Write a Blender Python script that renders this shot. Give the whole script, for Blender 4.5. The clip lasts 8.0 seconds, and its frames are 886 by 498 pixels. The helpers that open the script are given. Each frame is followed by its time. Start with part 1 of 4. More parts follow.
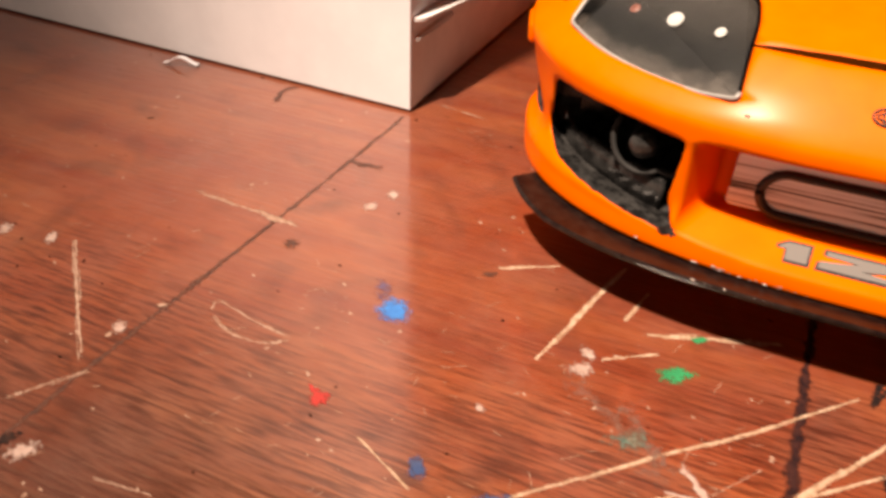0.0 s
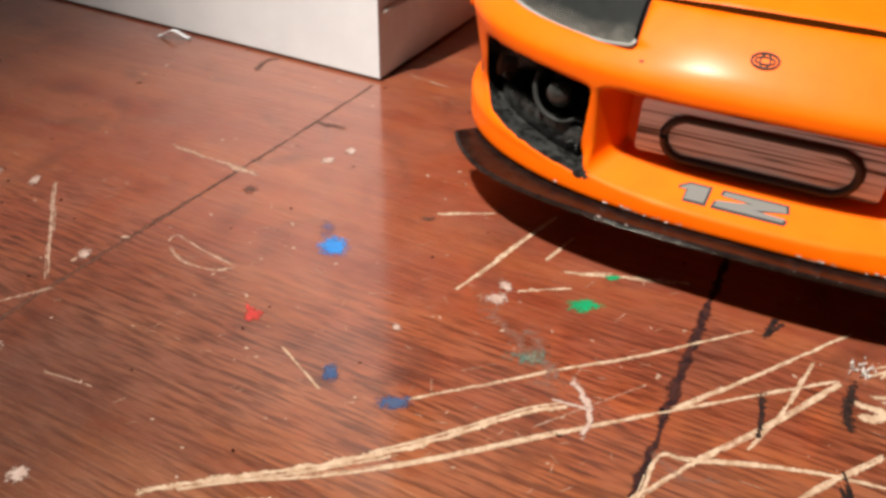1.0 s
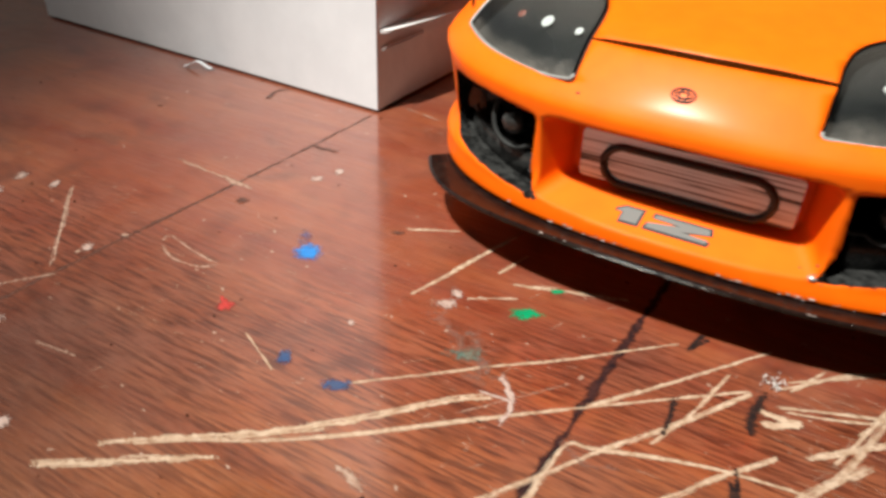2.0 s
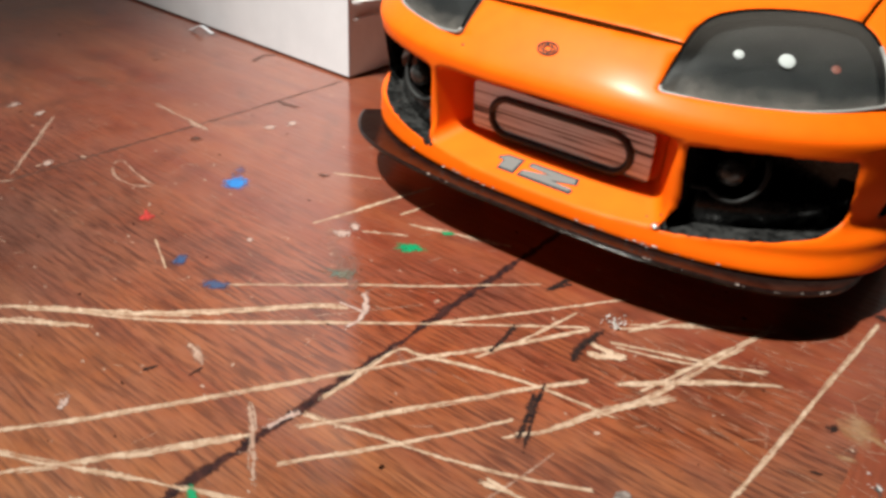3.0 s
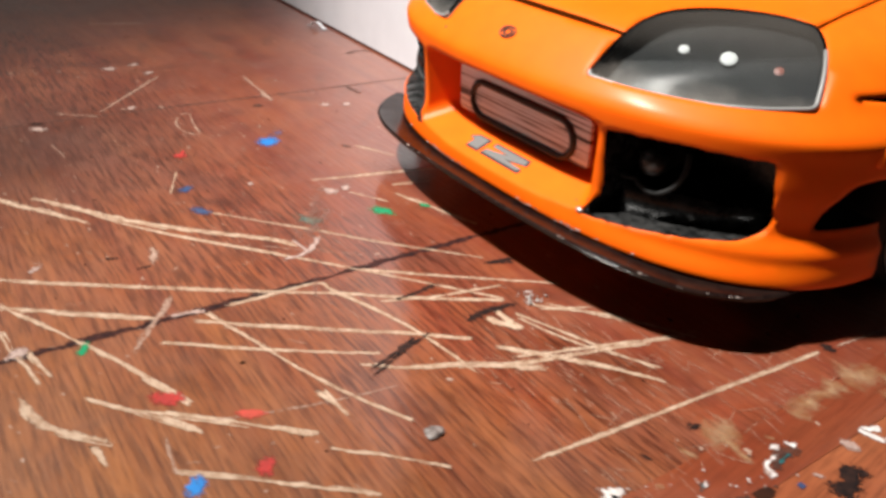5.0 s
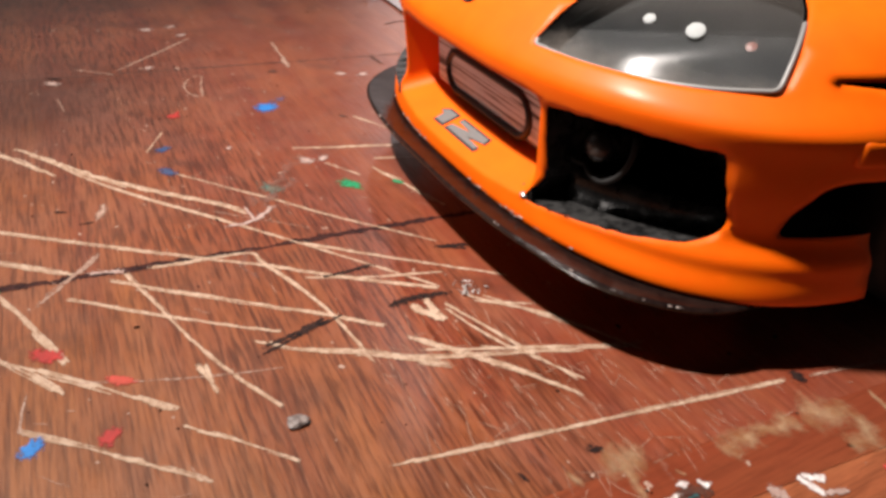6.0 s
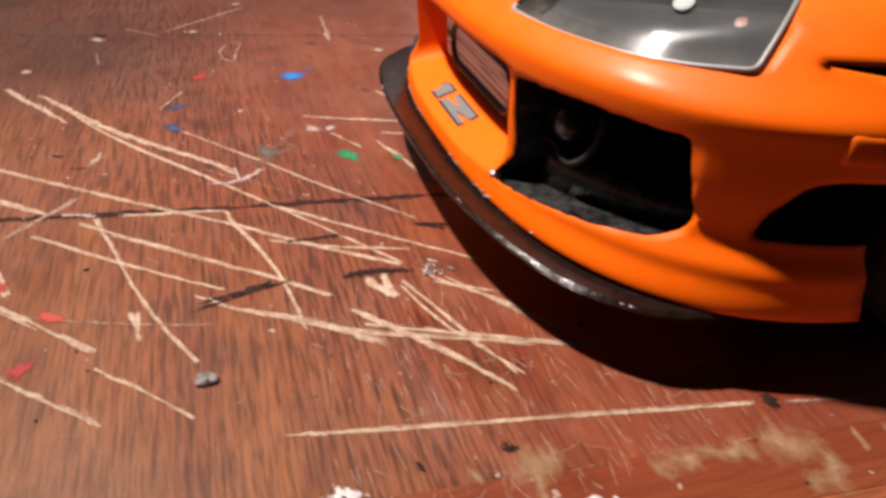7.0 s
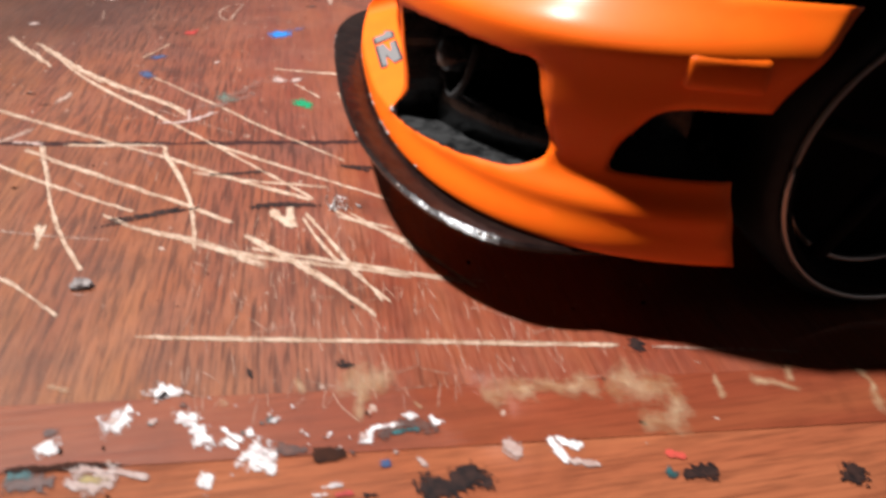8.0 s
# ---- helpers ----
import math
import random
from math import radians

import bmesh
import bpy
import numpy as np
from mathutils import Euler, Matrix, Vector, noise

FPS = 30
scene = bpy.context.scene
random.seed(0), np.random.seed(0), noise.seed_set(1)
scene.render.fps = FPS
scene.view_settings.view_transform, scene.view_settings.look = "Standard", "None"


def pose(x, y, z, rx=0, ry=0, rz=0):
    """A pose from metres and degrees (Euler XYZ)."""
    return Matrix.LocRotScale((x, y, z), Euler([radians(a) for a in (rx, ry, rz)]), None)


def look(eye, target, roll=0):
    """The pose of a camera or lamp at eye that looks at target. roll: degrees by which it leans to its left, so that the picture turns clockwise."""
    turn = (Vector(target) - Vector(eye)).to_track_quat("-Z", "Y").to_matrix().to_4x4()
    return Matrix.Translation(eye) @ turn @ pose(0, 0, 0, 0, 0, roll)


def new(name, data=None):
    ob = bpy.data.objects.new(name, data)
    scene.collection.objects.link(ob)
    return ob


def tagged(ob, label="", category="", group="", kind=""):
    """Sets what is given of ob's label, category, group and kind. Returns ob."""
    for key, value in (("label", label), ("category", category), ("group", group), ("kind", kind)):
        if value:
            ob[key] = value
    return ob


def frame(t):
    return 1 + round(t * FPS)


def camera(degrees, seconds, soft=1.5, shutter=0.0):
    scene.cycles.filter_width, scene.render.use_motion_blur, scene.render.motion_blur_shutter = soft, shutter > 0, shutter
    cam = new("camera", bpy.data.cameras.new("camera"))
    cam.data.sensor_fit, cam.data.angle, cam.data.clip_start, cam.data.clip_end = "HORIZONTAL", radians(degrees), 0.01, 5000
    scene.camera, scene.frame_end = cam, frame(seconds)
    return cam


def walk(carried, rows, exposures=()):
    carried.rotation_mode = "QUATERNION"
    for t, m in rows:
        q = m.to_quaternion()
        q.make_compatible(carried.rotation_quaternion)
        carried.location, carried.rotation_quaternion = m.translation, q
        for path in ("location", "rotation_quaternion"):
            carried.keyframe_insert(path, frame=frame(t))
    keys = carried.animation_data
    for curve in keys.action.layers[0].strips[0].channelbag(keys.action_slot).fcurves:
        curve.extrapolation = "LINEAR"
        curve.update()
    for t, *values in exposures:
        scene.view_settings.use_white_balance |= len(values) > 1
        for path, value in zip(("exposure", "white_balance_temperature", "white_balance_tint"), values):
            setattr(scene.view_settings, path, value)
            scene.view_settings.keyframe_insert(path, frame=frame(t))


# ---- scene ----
from mathutils.bvhtree import BVHTree

cam = camera(62.0, 8.0, 3.2, 0.5)
PATH = [
    (0, (-0.02001, -0.08582, 0.07379), (-0.04974, -0.01191, 0.01334), 2.32),
    (0.5, (-0.01024, -0.08908, 0.07195), (-0.04057, -0.01564, 0.01123), 2.74),
    (1, (-0.00028, -0.09185, 0.07169), (-0.03421, -0.01933, 0.01179), 1.56),
    (1.2, (0.00027, -0.09123, 0.07204), (-0.03450, -0.01855, 0.01282), 1.67),
    (2.3, (0.02772, -0.09818, 0.07374), (-0.01551, -0.02606, 0.01962), 2.63),
    (2.5, (0.03481, -0.09614, 0.07317), (-0.00999, -0.02570, 0.01813), 2.95),
    (3, (0.05150, -0.09385, 0.06962), (0.00282, -0.02488, 0.01602), 3.81),
    (3.5, (0.06154, -0.09804, 0.07127), (0.00619, -0.03279, 0.01951), 3.88),
    (4, (0.07061, -0.09322, 0.06992), (0.01080, -0.03199, 0.01821), 4.21),
    (4.5, (0.07895, -0.08638, 0.06597), (0.01537, -0.02814, 0.01532), 4.73),
    (5, (0.08883, -0.07538, 0.06514), (0.02097, -0.02195, 0.01474), 4.33),
    (5.2, (0.09101, -0.06928, 0.06429), (0.02258, -0.01795, 0.01249), 4.45),
    (6.5, (0.09862, -0.03889, 0.05998), (0.02031, -0.00602, 0.00719), 3.69),
    (7, (0.10066, -0.03022, 0.05718), (0.02119, -0.00216, 0.00335), 4.61),
    (7.5, (0.10605, -0.01769, 0.05681), (0.02541, 0.00420, 0.00188), 3.08),
    (8, (0.11107, -0.00685, 0.05199), (0.02904, 0.00992, -0.00270), 3.39),
]
# seconds, stops, white balance and tint as the clip's camera sets them on the way
EXPOSURES = [(0.0, -0.43, 8500, 21), (0.5, -0.55, 7600, 14), (1.0, -0.56, 6550, 3), (2.5, -0.54, 6200, 0), (3.0, -0.57, 6200, 1), (4.0, -0.46, 6200, 3), (5.0, -0.44, 6200, 6), (6.5, -0.62, 6600, 15), (7.5, -0.46, 6350, 13), (8.0, -0.25, 5850, 8)]
walk(cam, [(t, look(eye, target, roll)) for t, eye, target, roll in PATH], EXPOSURES)


# ---- light: two added spots at one unseen lamp's place, in a closed room ----
world = bpy.data.worlds.new("room_air")
world.use_nodes = True
world.node_tree.nodes["Background"].inputs[0].default_value = (1.0, 0.86, 0.72, 1)
world.node_tree.nodes["Background"].inputs[1].default_value = 0.004
scene.world = world

LAMP_AT = (-0.27, -0.54, 1.35)


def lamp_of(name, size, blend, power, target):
    """One of two added spots at the unseen lamp's place: beam and fill."""
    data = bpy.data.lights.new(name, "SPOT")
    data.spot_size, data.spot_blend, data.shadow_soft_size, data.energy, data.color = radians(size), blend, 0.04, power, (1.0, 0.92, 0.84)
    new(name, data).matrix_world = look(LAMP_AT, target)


# narrow cone, shaped so that the table darkens away from the car
lamp_of("lamp_beam", 12.8, 1.0, 372.0, (-0.024, 0.022, 0))
# wide fill, added to brighten the walls that the varnish reflects
lamp_of("lamp_fill", 172, 0.15, 26.0, (LAMP_AT[0], LAMP_AT[1] + 0.001, 0))


# ---- materials ----
def link(nt, a, b):
    nt.links.new(a, b)


def material(name, color, rough=0.5, metal=0.0, coat=0.0, coat_rough=0.05):
    m = bpy.data.materials.new(name)
    m.use_nodes = True
    p = m.node_tree.nodes["Principled BSDF"]
    p.inputs["Base Color"].default_value = (*color, 1)
    p.inputs["Roughness"].default_value = rough
    p.inputs["Metallic"].default_value = metal
    p.inputs["Coat Weight"].default_value = coat
    p.inputs["Coat Roughness"].default_value = coat_rough
    return m, m.node_tree, p


def node(nt, kind, **inputs):
    n = nt.nodes.new(kind)
    for k, v in inputs.items():
        n.inputs[k.replace("_", " ")].default_value = v
    return n


def coords(nt, scale=(1, 1, 1), turn=(0, 0, 0)):
    tc = nt.nodes.new("ShaderNodeTexCoord")
    mp = nt.nodes.new("ShaderNodeMapping")
    mp.inputs["Scale"].default_value, mp.inputs["Rotation"].default_value = scale, turn
    link(nt, tc.outputs["Object"], mp.inputs["Vector"])
    return mp.outputs["Vector"]


def noise_of(nt, vec, scale, detail=4.0, rough=0.55, distortion=0.0):
    n = node(nt, "ShaderNodeTexNoise", Scale=scale, Detail=detail, Roughness=rough, Distortion=distortion)
    link(nt, vec, n.inputs["Vector"])
    return n.outputs["Fac"]


def ramp(nt, fac, *stops):
    r = nt.nodes.new("ShaderNodeValToRGB")
    e = r.color_ramp.elements
    while len(e) < len(stops):
        e.new(0.5)
    for i, (pos, col) in enumerate(stops):
        e[i].position, e[i].color = pos, (*col, 1) if len(col) == 3 else col
    link(nt, fac, r.inputs["Fac"])
    return r.outputs["Color"]


def mix(nt, fac, a, b, how="MIX"):
    n = nt.nodes.new("ShaderNodeMix")
    n.data_type, n.blend_type = "RGBA", how
    for sock, v in ((n.inputs[0], fac), (n.inputs[6], a), (n.inputs[7], b)):
        if isinstance(v, bpy.types.NodeSocket):
            link(nt, v, sock)
        else:
            sock.default_value = v if isinstance(v, float) else (*v, 1)
    return n.outputs[2]


def bump(nt, p, height, strength, dist):
    b = node(nt, "ShaderNodeBump", Strength=strength, Distance=dist)
    link(nt, height, b.inputs["Height"])
    link(nt, b.outputs["Normal"], p.inputs["Normal"])
    return b


def grey(v):
    return (v, v, v)


def wood_material(name, dark, mid, light, turn, gloss=0.3, coat=1.0, sheen_tones=None, ridges=1.0, depth=0.44):
    """Varnished wood whose grain runs along x before the turn."""
    m, nt, p = material(name, mid, gloss, 0, coat, 0.17)
    p.inputs["Specular IOR Level"].default_value = 0.55 * ridges
    p.inputs["Specular Tint"].default_value = (1.0, 0.68, 0.44, 1)
    p.inputs["Coat IOR"].default_value = 1.85
    v = coords(nt, (1, 1, 1), (0, 0, turn))

    def stretched(a, b):
        st = nt.nodes.new("ShaderNodeMapping")
        st.inputs["Scale"].default_value = (a, b, b)
        link(nt, v, st.inputs["Vector"])
        return st.outputs[0]

    pores = noise_of(nt, stretched(110, 1250), 1.0, 3.0, 0.6)
    thin = noise_of(nt, stretched(150, 2400), 1.0, 2.0, 0.5)
    bands = noise_of(nt, stretched(9, 140), 1.0, 5.0, 0.6, 0.2)
    cloud = noise_of(nt, v, 22.0, 6.0, 0.62)
    stain = noise_of(nt, v, 75.0, 5.0, 0.6, 0.6)
    base = mix(nt, ramp(nt, bands, (0.32, grey(0)), (0.70, grey(1))), mid, light)
    base = mix(nt, ramp(nt, cloud, (0.40, grey(0)), (0.68, grey(0.8))), base, mid)
    pore_depth = (depth, depth, depth)
    if sheen_tones:
        # golden sheen, which shifts with the view, put into the colour of one side
        place = nt.nodes.new("ShaderNodeSeparateXYZ")
        link(nt, v, place.inputs[0])
        slant = nt.nodes.new("ShaderNodeMath")
        slant.operation, slant.inputs[1].default_value = "MULTIPLY", 0.15
        link(nt, place.outputs[0], slant.inputs[0])
        front = nt.nodes.new("ShaderNodeMath")
        front.operation, front.inputs[1].default_value = "MULTIPLY_ADD", 0.10
        link(nt, cloud, front.inputs[0])
        link(nt, slant.outputs[0], front.inputs[2])
        drift = nt.nodes.new("ShaderNodeMath")
        drift.operation = "SUBTRACT"
        link(nt, front.outputs[0], drift.inputs[0])
        link(nt, place.outputs[1], drift.inputs[1])
        pore_depth = ramp(nt, drift.outputs[0], (0.047, grey(depth * 0.4)), (0.074, grey(depth * 1.65)), (0.105, grey(depth * 1.05)))
        golden = nt.nodes.new("ShaderNodeMath")
        golden.operation, golden.inputs[1].default_value = "MULTIPLY_ADD", 0.3
        link(nt, place.outputs[0], golden.inputs[0])
        link(nt, drift.outputs[0], golden.inputs[2])
        base = mix(nt, ramp(nt, golden.outputs[0], (0.068, grey(0)), (0.122, grey(0.9))), base, mix(nt, ramp(nt, bands, (0.32, grey(0)), (0.70, grey(1))), sheen_tones[0], sheen_tones[1]))
        # one dark stain, widened and deepened: light falloff put into its colour
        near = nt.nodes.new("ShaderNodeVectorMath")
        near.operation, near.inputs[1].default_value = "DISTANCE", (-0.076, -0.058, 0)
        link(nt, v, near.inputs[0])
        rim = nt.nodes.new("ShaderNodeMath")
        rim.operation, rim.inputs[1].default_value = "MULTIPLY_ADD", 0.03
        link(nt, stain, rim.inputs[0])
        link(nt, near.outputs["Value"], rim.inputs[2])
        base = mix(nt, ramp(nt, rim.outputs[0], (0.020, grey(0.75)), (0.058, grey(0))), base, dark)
    base = mix(nt, ramp(nt, stain, (0.52, grey(0)), (0.75, grey(0.55))), base, dark)
    if sheen_tones:
        # dull varnish in patches, with a pale reflected haze put into the colour
        pale_haze = noise_of(nt, v, 55.0, 9.0, 0.72, 0.3)
        base = mix(nt, ramp(nt, pale_haze, (0.36, grey(0.0)), (0.66, grey(0.20))), base, (0.20, 0.125, 0.105))
    base = mix(nt, mix(nt, 1.0, ramp(nt, thin, (0.34, grey(1)), (0.50, grey(0))), pore_depth, "MULTIPLY"), base, dark)
    # open pores; a view-dependent grain glint put into their contrast by place
    base = mix(nt, mix(nt, 1.0, ramp(nt, pores, (0.38, grey(1)), (0.52, grey(0))), pore_depth, "MULTIPLY"), base, dark)
    link(nt, base, p.inputs["Base Color"])
    fine = noise_of(nt, v, 1100.0, 2.0)
    link(nt, ramp(nt, cloud, (0.3, grey(gloss + 0.12)), (0.7, grey(gloss - 0.05))), p.inputs["Roughness"])
    link(nt, ramp(nt, stain, (0.35, grey(0.09)), (0.7, grey(0.19))), p.inputs["Coat Roughness"])
    bump(nt, p, mix(nt, 0.8, fine, pores), 0.6 * ridges, 0.0004)
    soft = node(nt, "ShaderNodeBump", Strength=0.10, Distance=0.0002)
    link(nt, pores, soft.inputs["Height"])
    link(nt, soft.outputs["Normal"], p.inputs["Coat Normal"])
    return m


def speckled(name, a, b, scale, rough=0.5, metal=0.0, coat=0.0, relief=0.0, sharp=(0.4, 0.62)):
    m, nt, p = material(name, a, rough, metal, coat)
    v = coords(nt)
    n1 = noise_of(nt, v, scale, 5.0, 0.62)
    link(nt, mix(nt, ramp(nt, n1, (sharp[0], grey(0)), (sharp[1], grey(1))), a, b), p.inputs["Base Color"])
    if relief:
        bump(nt, p, n1, 0.6, relief)
    return m


def car_paint():
    m, nt, p = material("orange_paint", (0.77, 0.112, 0.0008), 0.52, 0, 0.08, 0.22)
    p.inputs["Specular IOR Level"].default_value = 0.12
    v = coords(nt)
    grain = noise_of(nt, v, 260.0, 4.0)
    link(nt, mix(nt, ramp(nt, grain, (0.35, grey(0)), (0.7, grey(1))), (0.78, 0.107, 0.0007), (0.76, 0.119, 0.0010)), p.inputs["Base Color"])
    soft = nt.nodes.new("ShaderNodeBevel")
    soft.samples, soft.inputs["Radius"].default_value = 4, 0.0011
    peel = node(nt, "ShaderNodeBump", Strength=0.05, Distance=0.0002)
    link(nt, noise_of(nt, v, 700.0, 2.0), peel.inputs["Height"])
    link(nt, soft.outputs["Normal"], peel.inputs["Normal"])
    link(nt, peel.outputs["Normal"], p.inputs["Normal"])
    link(nt, soft.outputs["Normal"], p.inputs["Coat Normal"])
    return m


ORANGE = car_paint()
BLACK = speckled("black_paint", (0.006, 0.006, 0.006), (0.034, 0.0335, 0.033), 400.0, 0.24, relief=0.0002)
SEAM = material("dark_gap", (0.003, 0.002, 0.002), 1.0)[0]
SEAM.node_tree.nodes["Principled BSDF"].inputs["Specular IOR Level"].default_value = 0.0
# orange paint deep in the hood seam, its shade put into the colour
SHADED_GAP = material("paint_in_gap", (0.032, 0.007, 0.001), 1.0)[0]
SHADED_GAP.node_tree.nodes["Principled BSDF"].inputs["Specular IOR Level"].default_value = 0.0
DARK_RIM = material("matt_black_rim", (0.004, 0.004, 0.004), 0.8)[0]
DARK_RIM.node_tree.nodes["Principled BSDF"].inputs["Specular IOR Level"].default_value = 0.1
LIP = speckled("lip_satin_black", (0.006, 0.0032, 0.003), (0.014, 0.0075, 0.006), 500.0, 0.2, coat=0.0, relief=0.0002)
RUBBER = speckled("rubber", (0.008, 0.008, 0.008), (0.014, 0.014, 0.014), 500.0, 0.75)
CHROME = material("worn_chrome", (0.42, 0.41, 0.40), 0.3, 0.7)[0]
REFLECTOR = speckled("headlamp_bowl", (0.004, 0.0042, 0.0045), (0.010, 0.010, 0.0098), 120.0, 0.6, 0.0)
REFLECTOR.node_tree.nodes["Principled BSDF"].inputs["Specular IOR Level"].default_value = 0.15
BLACK.node_tree.nodes["Principled BSDF"].inputs["Specular IOR Level"].default_value = 0.5
LIP.node_tree.nodes["Principled BSDF"].inputs["Specular IOR Level"].default_value = 0.14
BEZEL = material("clear_plastic_rim", (0.21, 0.205, 0.20), 0.35, 0.0)[0]
BULB = material("white_bulb", (0.34, 0.34, 0.335), 0.8)[0]
RED_LENS = material("red_lens", (0.12, 0.030, 0.018), 0.5)[0]
GLASS_DARK = material("tinted_window", (0.012, 0.013, 0.015), 0.08)[0]
BADGE = material("dark_red_print", (0.022, 0.006, 0.003), 0.6)[0]
CHIP = speckled("bare_metal_chip", (0.18, 0.15, 0.135), (0.46, 0.41, 0.38), 2600.0, 0.35, 0.4)
DECAL_GREY = material("decal_grey", (0.115, 0.11, 0.106), 0.6)[0]
DECAL_BLACK = material("decal_black", (0.012, 0.010, 0.010), 0.5)[0]


def lens_material():
    m, nt, p = material("clear_lens", (0.84, 0.88, 0.89), 0.03)
    p.inputs["Transmission Weight"].default_value = 1.0
    p.inputs["IOR"].default_value = 1.06
    p.inputs["Coat Weight"].default_value, p.inputs["Coat IOR"].default_value, p.inputs["Coat Roughness"].default_value = 0.02, 1.5, 0.12
    haze = nt.nodes.new("ShaderNodeBsdfDiffuse")
    haze.inputs["Color"].default_value = (0.42, 0.37, 0.33, 1)
    blend = nt.nodes.new("ShaderNodeMixShader")
    v = coords(nt)
    place = nt.nodes.new("ShaderNodeSeparateXYZ")
    link(nt, v, place.inputs[0])
    # dust in the lower corner; a pale reflection tinted into the flat top
    drift = nt.nodes.new("ShaderNodeMath")
    drift.operation, drift.inputs[1].default_value = "MULTIPLY_ADD", 0.0045
    link(nt, noise_of(nt, v, 260.0, 6.0, 0.7), drift.inputs[0])
    link(nt, place.outputs[2], drift.inputs[2])
    low = ramp(nt, drift.outputs[0], (0.0384, grey(0.20)), (0.0388, grey(0.0)))
    high = nt.nodes.new("ShaderNodeMath")
    high.operation, high.inputs[1].default_value = "MULTIPLY_ADD", 0.0016
    link(nt, noise_of(nt, v, 150.0, 6.0, 0.6), high.inputs[0])
    link(nt, place.outputs[2], high.inputs[2])
    top_sheen = ramp(nt, high.outputs[0], (0.0404, grey(0.001)), (0.0450, grey(0.055)))
    speck = ramp(nt, noise_of(nt, v, 1500.0, 3.0, 0.7), (0.35, grey(0.35)), (0.65, grey(1.0)))
    link(nt, mix(nt, 1.0, top_sheen, mix(nt, 1.0, low, speck, "MULTIPLY"), "ADD"), blend.inputs[0])
    # moulded curve of the cover: its gloss draws lights out sideways
    gloss = node(nt, "ShaderNodeBsdfAnisotropic", Roughness=0.19, Anisotropy=0.6)
    across = node(nt, "ShaderNodeCombineXYZ", X=0.85, Y=-0.5, Z=-0.1)
    link(nt, across.outputs[0], gloss.inputs["Tangent"])
    shine = nt.nodes.new("ShaderNodeMixShader")
    shine.inputs[0].default_value = 0.0018
    link(nt, p.outputs[0], shine.inputs[1])
    link(nt, gloss.outputs[0], shine.inputs[2])
    link(nt, shine.outputs[0], blend.inputs[1])
    link(nt, haze.outputs[0], blend.inputs[2])
    link(nt, blend.outputs[0], nt.nodes["Material Output"].inputs["Surface"])
    return m


LENS = lens_material()


def striped_paper():
    m, nt, p = material("striped_paper", (0.5, 0.4, 0.36), 0.6)
    v = coords(nt, (28, 1, 1500))
    n1 = noise_of(nt, v, 1.0, 3.0, 0.6)
    link(nt, ramp(nt, n1, (0.40, (0.07, 0.06, 0.06)), (0.48, (0.68, 0.74, 0.80)), (0.7, (0.82, 0.88, 0.94))), p.inputs["Base Color"])
    return m


PLATE_PAPER = striped_paper()
PAPER = speckled("white_card", (0.62, 0.62, 0.66), (0.67, 0.67, 0.71), 60.0, 0.75, relief=0.0001)
CARD_IN = speckled("grey_card", (0.66, 0.65, 0.66), (0.74, 0.73, 0.74), 80.0, 0.8)
# unseen room surfaces: dark paint cuts stray bounce, pale paint hazes the varnish
LIGHT_CUT_WALL = speckled("wall_paint", (0.08, 0.068, 0.058), (0.10, 0.088, 0.078), 3.0, 0.9)
BOUNCE_WALL = speckled("bounce_wall_paint", (0.72, 0.705, 0.70), (0.76, 0.745, 0.74), 3.0, 0.9)
FLOOR = speckled("floor_boards", (0.055, 0.032, 0.018), (0.08, 0.046, 0.026), 5.0, 0.5)
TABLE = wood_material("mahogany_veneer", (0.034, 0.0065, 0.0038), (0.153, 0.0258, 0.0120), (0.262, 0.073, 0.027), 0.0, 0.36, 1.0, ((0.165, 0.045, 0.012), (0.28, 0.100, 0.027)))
BORDER = wood_material("border_veneer", (0.052, 0.011, 0.0055), (0.160, 0.033, 0.0150), (0.215, 0.058, 0.023), radians(87), 0.42, 1.0, None, 0.4, 0.2)
EDGE_WOOD = wood_material("edge_wood", (0.06, 0.016, 0.008), (0.22, 0.060, 0.026), (0.30, 0.10, 0.042), radians(87), 0.42, 0.4, None, 0.5, 0.35)


# ---- building helpers ----
def link_mesh(name, bm, mats, smooth=True):
    me = bpy.data.meshes.new(name)
    bm.normal_update()
    bm.to_mesh(me)
    bm.free()
    for m in mats if isinstance(mats, (list, tuple)) else [mats]:
        me.materials.append(m)
    for f in me.polygons:
        f.use_smooth = smooth
    return new(name, me)


def part(name, bm, mat, parent, label="", smooth=True):
    ob = link_mesh(name, bm, mat, smooth)
    ob.parent = parent
    return tagged(ob, label)


def thing(name, label, category, at=(0, 0, 0), group="", kind=""):
    e = new(name)
    e.location = at
    e.empty_display_size = 0.01
    return tagged(e, label, category, group, kind)


def box_bm(x0, x1, y0, y1, z0, z1, bevel=0.0, seg=2):
    bm = bmesh.new()
    bmesh.ops.create_cube(bm, size=1.0)
    for v in bm.verts:
        v.co = Vector((x0 + (v.co.x + 0.5) * (x1 - x0), y0 + (v.co.y + 0.5) * (y1 - y0), z0 + (v.co.z + 0.5) * (z1 - z0)))
    if bevel:
        bmesh.ops.bevel(bm, geom=bm.edges[:], offset=bevel, segments=seg, affect="EDGES", profile=0.5)
    return bm


